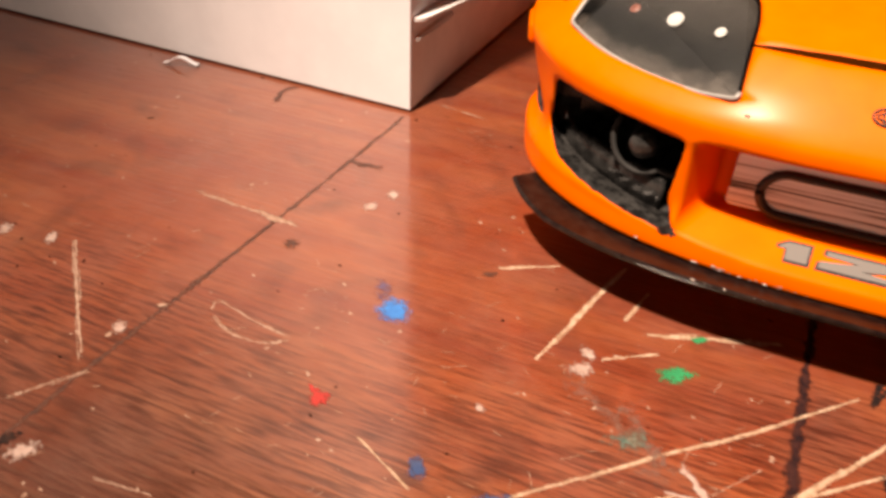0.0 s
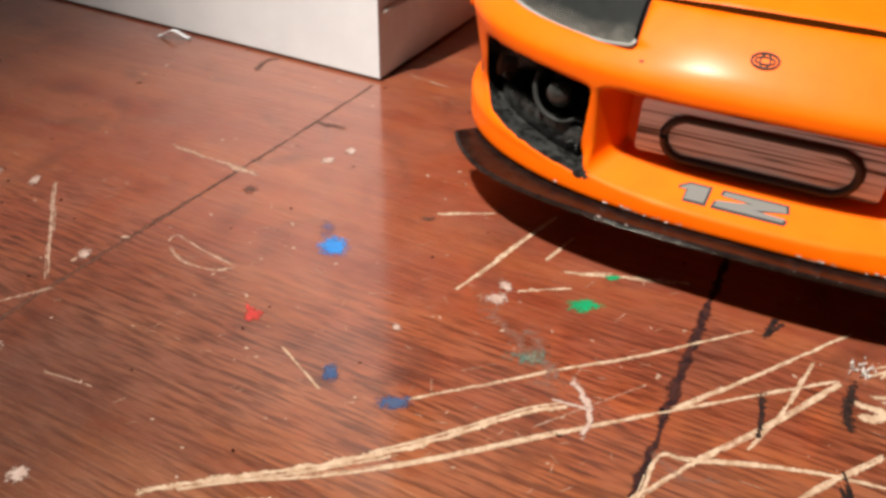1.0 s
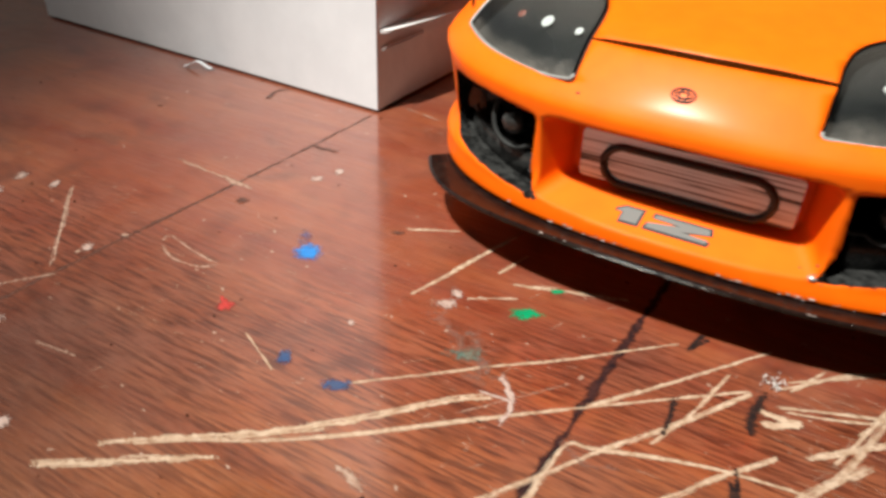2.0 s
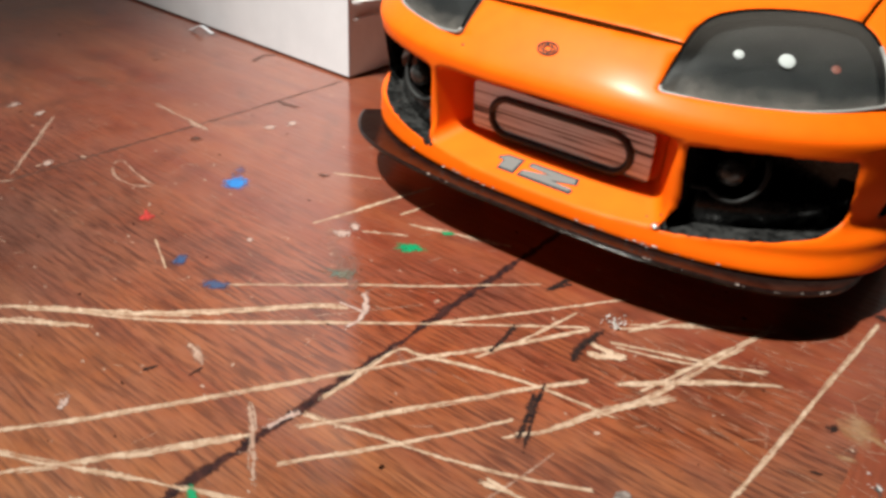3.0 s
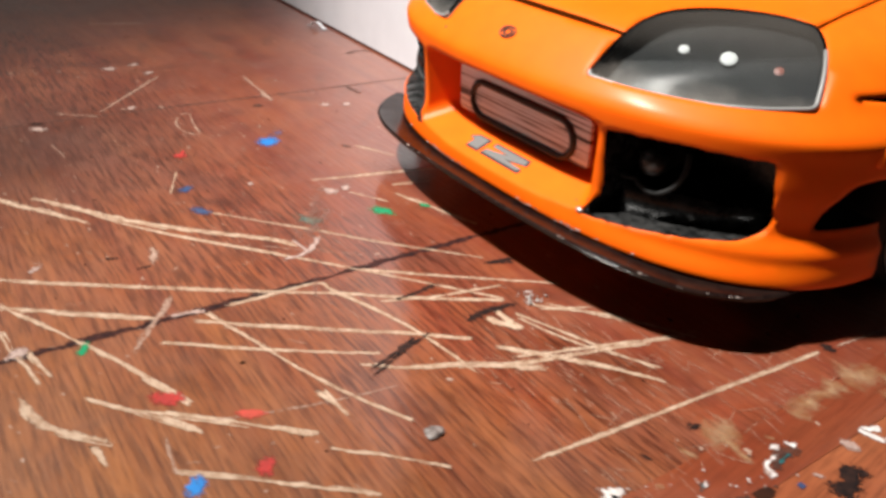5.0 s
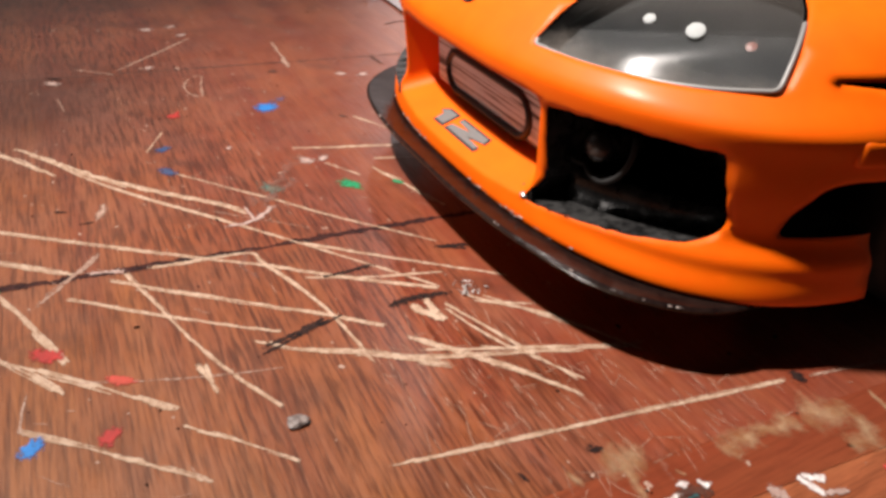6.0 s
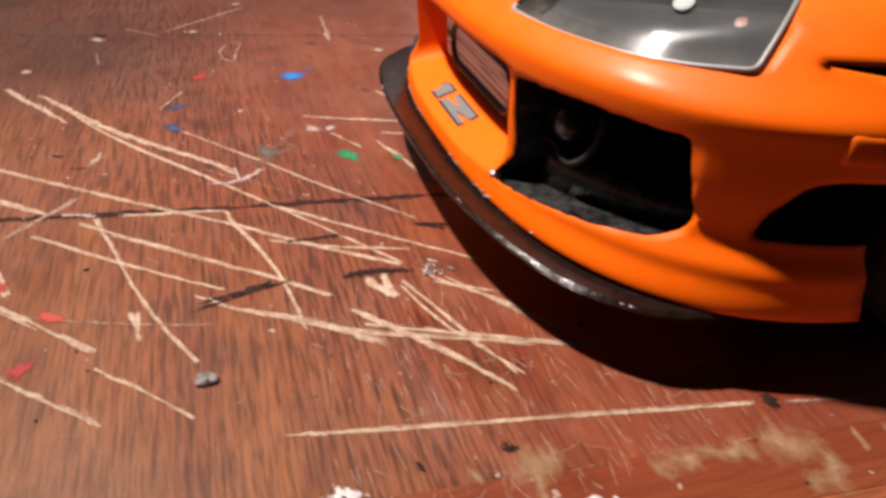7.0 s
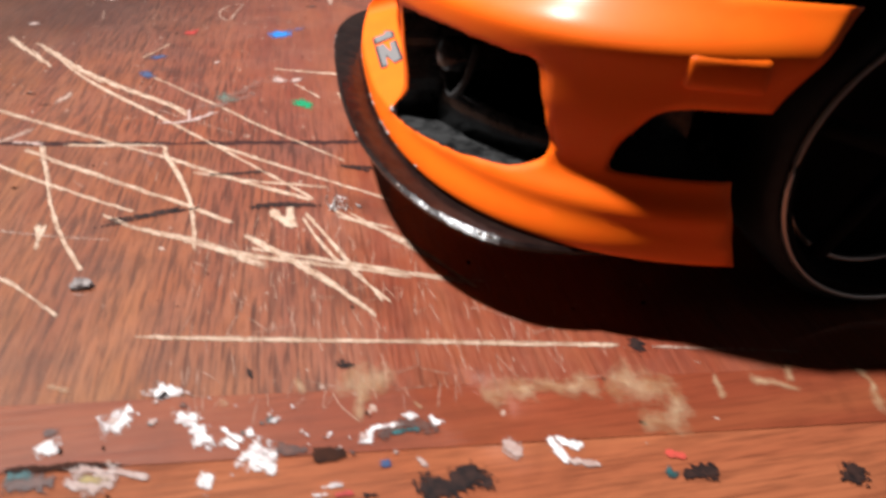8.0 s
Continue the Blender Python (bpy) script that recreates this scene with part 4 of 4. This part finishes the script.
scratch(0.58, RAW, (1.9, -29.6), (13.9, -25.0), (22.8, -22.9), (30.7, -21.9))
scratch(0.58, RAW, (-1.3, -47.8), (4.4, -46.1), (11.1, -43.9), (17.5, -41.9), (26.1, -38.4), (33.8, -34.4))
scratch(0.58, RAW, (24.0, -41.7), (28.8, -40.8))
scratch(0.68, RAW, (2.2, -55.6), (7.9, -48.3), (14.4, -39.5), (20.4, -30.7))
scratch(0.95, RAW_FAINT, (-8.6, -50.7), (-4.8, -53.1), (-0.6, -56.6), (3.3, -59.8))
scratch(0.87, RAW, (-12.0, -73.5), (-6.3, -72.9), (-1.6, -71.8), (3.6, -70.9))
scratch(1.16, RAW, (-15.4, -85.7), (-11.4, -79.6), (-6.5, -73.5))
scratch(0.45, RAW_FAINT, (-24.0, -77.8), (-17.8, -78.6), (-6.0, -80.4))
scratch(1.57, RAW_FAINT, (-24.0, -48.4), (-21.4, -49.1), (-18.0, -50.3))
scratch(1.50, RAW, (20.1, -10.4), (24.2, -10.2), (26.3, -9.6))
scratch(0.43, RAW, (23.6, -8.6), (32.3, -5.5), (43.8, 1.4))
scratch(0.61, RAW, (28.6, -15.4), (34.6, -9.8), (40.3, -4.9), (46.3, -0.5))
scratch(0.62, RAW, (23.6, -31.8), (28.0, -23.5), (32.4, -14.7), (37.9, 2.6), (40.7, 10.8))
scratch(0.69, RAW, (27.4, -24.1), (35.1, -12.8))
scratch(0.46, RAW, (32.8, -8.1), (37.3, -0.1), (39.1, 4.3))
scratch(0.51, RAW, (23.6, -4.1), (27.7, 3.8))
scratch(0.43, RAW, (22.6, -2.5), (35.1, 7.1))
scratch(0.27, RAW_FAINT, (-105.5, -25.7), (-99.5, -30.7))
scratch(0.57, RAW_FAINT, (-78.1, 52.8), (-66.1, 50.9))
scratch(1.15, RAW, (4.4, -73.6), (8.8, -73.0), (12.5, -71.3), (18.5, -65.8))
scratch(0.95, RAW, (17.3, -68.3), (21.7, -67.7))
scratch(0.87, RAW, (-4.8, -71.1), (2.6, -69.5))
scratch(0.76, RAW, (8.5, -67.2), (15.7, -61.4), (22.2, -56.8))
scratch(0.85, RAW, (13.8, -62.9), (20.6, -55.0), (29.7, -45.5))
scratch(0.33, RAW_FAINT, (20.5, -55.6), (23.0, -48.8), (25.6, -39.5), (27.2, -32.3))
scratch(0.57, RAW_FAINT, (19.9, -60.9), (25.6, -61.6), (27.4, -61.0))
scratch(0.76, RAW, (26.2, -61.8), (33.4, -53.2), (41.5, -43.9))
scratch(0.51, RAW, (32.2, -45.6), (36.4, -40.9), (42.4, -34.9))
scratch(0.80, RAW, (22.3, -42.2), (27.4, -40.9))
scratch(0.57, RAW, (46.7, -26.8), (48.7, -13.4), (50.5, 0.9), (54.0, 25.4))
scratch(0.46, RAW_FAINT, (54.4, 28.5), (56.0, 37.9), (57.3, 45.3))
scratch(0.86, RAW, (27.5, -16.3), (32.3, -11.2), (38.9, -5.8), (45.8, -0.7))
scratch(0.58, RAW, (22.4, -8.3), (32.3, -4.2), (43.5, 0.4))
scratch(0.58, RAW, (21.8, -4.5), (25.7, -0.9), (31.2, 4.7), (42.4, 12.0))
scratch(0.49, RAW, (30.6, -15.4), (34.9, -4.2), (38.8, 6.5), (40.8, 13.1))
scratch(0.72, RAW, (20.5, -34.9), (24.7, -29.3), (28.3, -22.0), (34.7, -13.2))
scratch(0.69, RAW, (22.7, -41.3), (27.1, -41.0))
scratch(1.50, RAW, (21.1, -12.9), (26.0, -10.2))
# drawn lines and dark strokes
spot(-79.6, -5.1, 1.39, 1.36, 30, INK_FAINT)
spot(-47.0, 1.5, 1.36, 0.98, 28, INK_FAINT)
scratch(0.71, INK, (-23.5, -56.3), (-22.7, -54.1))
scratch(0.76, INK, (-18.0, -52.9), (-17.8, -50.5))
scratch(1.11, INK, (10.2, -22.2), (10.2, -19.4), (9.6, -13.1))
scratch(1.57, INK, (20.4, -16.3), (19.9, -11.7), (20.7, -5.4))
scratch(1.08, INK, (8.4, -3.3), (9.9, 2.6))
scratch(0.83, INK, (24.3, -35.4), (21.8, -29.0), (19.6, -23.1))
scratch(0.58, INK, (21.1, -26.3), (19.6, -21.9))
scratch(1.06, INK, (22.8, -34.5), (21.2, -29.2), (19.2, -23.6))
scratch(0.98, INK, (8.6, -3.2), (10.8, 1.8))
spot(-88.8, -53.4, 1.6, 1.0, 50, INK)
spot(53.7, -4.8, 0.85, 0.73, 45, INK)
scratch(0.58, INK, (52.9, -14.4), (54.7, -14.0))
spot(53.6, -4.6, 0.81, 0.60, 83, INK)
spot(54.2, 27.1, 1.05, 1.41, 85, INK)
scratch(1.86, INK_FAINT, (-110.6, 36.5), (-112.5, 43.5), (-110.3, 46.3))
scratch(1.61, INK_FAINT, (-84.6, 22.2), (-76.6, 22.9))
# paint spots
spot(-56.9, -12.7, 2.34, 2.24, 50, BLUE)
spot(-60.5, -8.8, 1.52, 2.62, 27, BLUE_FAINT)
spot(-58.3, -32.0, 1.12, 1.43, 27, RED)
scratch(0.58, RED, (-60.6, -30.4), (-58.8, -31.6), (-56.3, -32.7))
spot(-42.1, -36.4, 1.05, 1.60, 25, NAVY)
spot(-32.1, -37.2, 2.01, 1.03, 27, NAVY)
spot(-16.0, -7.8, 2.59, 1.41, 28, GREEN)
spot(-19.9, -21.5, 3.04, 1.08, 27, GREEN_FAINT)
spot(-14.0, 0.5, 1.19, 0.57, 28, GREEN)
spot(-1.3, -64.8, 0.69, 1.27, 60, GREEN)
spot(13.9, -58.6, 1.84, 1.35, 57, RED)
spot(21.9, -50.9, 1.48, 0.76, 57, RED_FAINT)
spot(30.8, -52.9, 1.01, 1.50, 57, RED)
spot(29.5, -60.7, 1.05, 1.58, 59, BLUE)
spot(-28.4, -12.5, 1.54, 1.44, 29, CREAM)
spot(-28.7, -9.3, 0.45, 1.08, 27, CREAM)
spot(-90.5, -32.6, 0.92, 1.38, 29, CREAM)
spot(-115.5, -20.8, 0.85, 1.56, 28, CREAM)
spot(-124.2, -22.2, 1.07, 1.67, 28, CREAM)
spot(-72.7, 10.1, 1.32, 1.28, 29, CREAM)
spot(-71.0, 15.4, 1.14, 1.35, 29, CREAM)
spot(-64.8, -65.8, 1.36, 1.10, 28, CREAM)
spot(-38.5, -24.7, 0.60, 0.85, 48, CREAM)
spot(-25.5, -66.1, 0.60, 1.14, 48, CREAM)
spot(-11.0, -76.3, 1.20, 1.16, 45, CREAM)
spot(-4.7, -72.1, 1.31, 1.28, 47, CREAM)
spot(-85.8, -53.9, 1.81, 1.30, 51, CREAM)
spot(-28.1, -9.2, 0.78, 1.34, 50, CREAM)
spot(-123.0, -29.2, 2.04, 1.59, 54, CREAM)
scratch(1.45, CREAM, (-13.6, -22.6), (-9.6, -27.0), (-9.2, -32.2))
scratch(0.70, CREAM, (-14.5, -27.5), (-9.6, -27.0))
scratch(4.2, SMEAR, (-34.0, -12.0), (-25.0, -17.5), (-17.0, -22.5), (-12.0, -25.0))
scratch(5.0, SMEAR, (-22.0, -15.0), (-18.5, -21.0), (-13.5, -29.0))
scratch(1.6, SMEAR, (-2.0, -29.0), (3.0, -32.0), (8.0, -30.0))
spot(-19.3, -21.6, 2.38, 1.73, 49, GREEN_FAINT)
scratch(1.33, CREAM, (-1.3, -47.8), (-2.6, -50.0), (-3.1, -53.0))
# paint along the table's edge, and patches worn down to the bare wood
scratch(2.50, WHITE, (56.6, -23.1), (55.3, -22.2), (56.8, -21.2))
scratch(2.48, WHITE, (58.0, -20.7), (60.0, -19.3), (61.5, -18.5), (63.4, -16.6))
scratch(0.70, WHITE, (60.6, -16.6), (62.0, -15.4), (62.9, -14.1))
scratch(1.25, WHITE, (62.1, -16.4), (63.7, -14.6))
scratch(3.89, WHITE, (64.0, -14.5), (64.7, -13.0), (65.8, -11.3))
scratch(1.60, WHITE, (65.6, -12.2), (67.2, -11.6))
scratch(1.95, WHITE, (66.7, -18.1), (67.1, -16.5))
scratch(0.70, WHITE, (67.4, -17.8), (67.4, -17.1))
scratch(2.50, WHITE, (59.4, -27.6), (59.0, -25.9), (58.8, -24.3))
scratch(1.95, WHITE, (60.6, -31.6), (62.4, -30.5))
scratch(1.98, INK_FAINT, (59.5, -32.1), (60.1, -30.8))
scratch(1.60, INK_FAINT, (64.0, -11.8), (64.4, -9.9), (64.7, -8.5))
scratch(2.08, DARK, (65.2, -8.4), (65.2, -6.6), (65.0, -5.2))
scratch(2.42, INK_FAINT, (63.8, -2.7), (63.0, -1.0), (62.9, 1.7), (63.5, 3.9))
scratch(1.07, WHITE, (64.8, -3.8), (63.4, -2.9), (62.5, -1.9), (62.6, 0.4))
scratch(1.60, WHITE, (62.1, 0.6), (61.3, 1.7))
scratch(1.43, WHITE, (61.6, 2.9), (63.1, 3.6))
scratch(0.80, TEAL, (63.5, -1.1), (63.3, 1.9))
scratch(1.67, CREAM, (66.2, 8.8), (67.0, 10.8))
scratch(1.25, WHITE, (65.6, 13.7), (67.2, 13.9), (69.1, 14.7))
scratch(1.12, WHITE, (65.8, 13.8), (66.7, 15.4), (67.1, 16.7))
scratch(0.86, CREAM, (68.6, 14.3), (69.7, 17.4))
scratch(1.25, WHITE, (68.8, -7.7), (68.9, -5.5))
scratch(0.88, WHITE, (69.6, -8.5), (69.6, -6.8))
scratch(0.97, RED, (69.9, -6.6), (69.6, -4.9))
scratch(4.24, INK, (70.7, 0.3), (70.0, 3.1), (69.2, 7.8))
scratch(1.95, INK, (68.6, 3.9), (68.6, 6.4))
scratch(2.15, TEAL, (70.6, 23.1), (71.6, 24.0))
scratch(2.29, INK, (71.2, 24.1), (71.3, 26.2), (71.5, 28.1))
scratch(2.92, INK, (72.2, 40.9), (74.8, 39.4))
scratch(0.93, RED_FAINT, (69.1, 23.7), (69.6, 25.6))
scratch(0.82, DARK, (63.7, -34.4), (63.8, -31.7), (63.9, -28.5), (64.4, -23.6))
scratch(2.64, INK_FAINT, (65.3, -34.1), (65.5, -31.7), (65.7, -29.4))
scratch(1.16, TEAL, (64.3, -33.8), (64.6, -31.5))
scratch(2.60, CREAM, (65.9, -28.9), (65.6, -27.2), (66.2, -24.4))
scratch(1.29, YELLOW, (65.3, -27.8), (65.6, -26.5), (65.9, -25.1))
scratch(0.97, CREAM, (64.0, -29.3), (65.1, -25.0), (65.9, -21.7))
scratch(1.13, NAVY, (66.5, -2.0), (67.4, -1.8))
scratch(0.97, INK, (70.1, -4.2), (70.2, -2.8))
scratch(4.94, WORN, (58.6, 8.0), (59.2, 11.4), (59.1, 14.9))
scratch(3.74, WORN, (58.8, 13.8), (59.5, 17.8), (59.9, 21.3))
scratch(6.53, WORN, (58.8, 21.1), (59.8, 24.4), (60.0, 27.3))
scratch(3.15, WORN, (58.5, 27.7), (62.3, 27.6), (65.4, 27.6))
scratch(5.49, WORN, (64.5, 22.8), (65.0, 25.1), (65.2, 28.0))
scratch(5.21, WORN, (54.2, -4.4), (55.8, -3.1), (58.5, -0.8))
scratch(1.47, WORN, (55.8, -3.1), (61.9, -3.8))
scratch(1.68, WORN, (59.7, 49.1), (62.8, 49.6), (67.4, 47.7))
scratch(1.07, WORN, (59.3, 33.5), (63.3, 32.6))
scratch(1.25, WORN, (58.1, 42.8), (61.8, 40.8))
scratch(1.39, WORN, (60.5, 36.7), (62.8, 41.8))
scratch(1.07, WORN, (55.0, -9.8), (57.6, -8.7))
scratch(1.07, WORN, (53.4, -33.4), (54.6, -30.6))
scratch(1.04, WORN, (57.4, -16.8), (58.3, -16.1))
scratch(0.66, WORN, (59.6, 1.6), (60.8, 2.3))


def splatter():
    """Small flecks of old paint round the blots along the table's edge."""
    rng = random.Random(19)
    for k in range(34):
        t = rng.random()
        x, y = 57.5 + 9.0 * t + rng.gauss(0, 1.3), -26.0 + 30.0 * t + rng.gauss(0, 2.4)
        r = 0.14 + 0.4 * rng.random() ** 3
        spot(x, y, r * rng.uniform(0.8, 1.8), r, rng.uniform(0, 180), rng.choice((WHITE, WHITE, CREAM, CREAM, TEAL, INK_FAINT)))


splatter()


def specks():
    """Dust and tiny nicks all over the varnish."""
    rng = random.Random(11)
    for mat, count, seed in ((SPECK, 330, 1), (SEAM, 200, 2)):
        bm = bmesh.new()
        for k in range(count):
            x, y = rng.uniform(-0.17, 0.068), rng.uniform(-0.10, 0.05)
            r = rng.uniform(0.00006, 0.00024) * (1.6 if rng.random() < 0.1 else 1)
            a, st, n = rng.uniform(0, 6.3), rng.uniform(1, 2.6), 6
            ring = []
            for i in range(n):
                t = i * math.tau / n
                u, v = r * st * math.cos(t) * rng.uniform(0.7, 1.2), r * math.sin(t) * rng.uniform(0.7, 1.2)
                ring.append(bm.verts.new((x + u * math.cos(a) - v * math.sin(a), y + u * math.sin(a) + v * math.cos(a), 0.00001 + 0.00001 * seed)))
            bm.faces.new(ring)
        tagged(on_table("specks", bm, mat, "fine dust and nicks in the varnish"), kind="stuff")


specks()


def hairlines(count, xs, ys, turn, spread, longest, thick, seed):
    """Short fine scratches over a stretch of the varnish."""
    rng = random.Random(seed)
    bm = bmesh.new()
    uv = bm.loops.layers.uv.new("far")
    for k in range(count):
        x, y = rng.uniform(*xs), rng.uniform(*ys)
        a = rng.gauss(turn, spread) if rng.random() < 0.8 else rng.uniform(0, 3.1)
        half, w = rng.uniform(0.0004, longest), rng.uniform(0.4 * thick, thick)
        along, across = Vector((math.cos(a), math.sin(a), 0)), Vector((-math.sin(a), math.cos(a), 0))
        mid = Vector((x, y, 0.00007))
        bend = across * rng.uniform(-0.0002, 0.0002)
        last = None
        for i, t in enumerate((-1, -0.5, 0, 0.5, 1)):
            here = [(bm.verts.new(mid + along * half * t + bend * (1 - t * t) + across * w * u), (u, abs(t) ** 3)) for u in (-1, 1)]
            if last:
                f = bm.faces.new((last[0][0], last[1][0], here[1][0], here[0][0]))
                for c, told in zip(f.loops, (last[0][1], last[1][1], here[1][1], here[0][1])):
                    c[uv].uv = told
            last = here
    tagged(on_table("hairline_wear", bm, HAIR, "fine pale hairline scratches in the varnish"), kind="stuff")


hairlines(150, (-0.13, 0.062), (-0.095, 0.045), 0.75, 0.45, 0.0022, 0.00010, 23)
hairlines(80, (-0.072, -0.004), (-0.046, -0.008), 0.4, 0.6, 0.0011, 0.00010, 31)
hairlines(300, (0.024, 0.060), (-0.022, 0.024), 0.0, 0.16, 0.0026, 0.00008, 41)


# ---- small loose things on the table ----
def loose_things():
    bead = bmesh.new()
    bmesh.ops.create_icosphere(bead, subdivisions=2, radius=0.0011)
    for v in bead.verts:
        v.co = Vector((v.co.x * 0.95, v.co.y * 1.1, v.co.z * 0.38)) * (1 + 0.4 * noise.noise(v.co * 1300))
    b = link_mesh("stone_crumb", bead, CRUMB, False)
    b.location = (0.0370, -0.0338, 0.0004)
    tagged(b, "small grey stone crumb lying on the table", "crumb")
    curl = bmesh.new()
    rows = []
    for i in range(25):
        t = i / 24
        x, y = -0.1454 + 0.0080 * t, 0.0428 + 0.0022 * t
        z = 0.0004 + 0.0016 * math.sin(t * math.pi) ** 2
        rows.append([curl.verts.new((x, y + d, z + abs(d) * 0.2)) for d in (-0.0006, 0.0006)])
    for a, c in zip(rows, rows[1:]):
        curl.faces.new((a[0], a[1], c[1], c[0]))
    c = link_mesh("paper_curl", curl, PAPER)
    sh = c.modifiers.new("thickness", "SOLIDIFY")
    sh.thickness = 0.0002
    tagged(c, "thin curled strip of white paper on the table", "paper scrap")
    fluff = bmesh.new()
    rng = random.Random(8)
    for k in range(34):
        m = Matrix.Translation((rng.gauss(0, 0.0009), rng.gauss(0, 0.0010), rng.uniform(0.0002, 0.0009))) @ Euler((rng.uniform(0, 6), rng.uniform(0, 6), rng.uniform(0, 6))).to_matrix().to_4x4()
        bmesh.ops.create_icosphere(fluff, subdivisions=1, radius=rng.uniform(0.00012, 0.00034), matrix=m @ Matrix.Diagonal((rng.uniform(1.2, 3.2), 0.6, 0.3, 1)))
    f = link_mesh("lint_tuft", fluff, LINT, False)
    f.location = (0.0213, -0.0034, 0)
    tagged(f, "tiny tuft of white lint on a dark stroke", "lint")


loose_things()
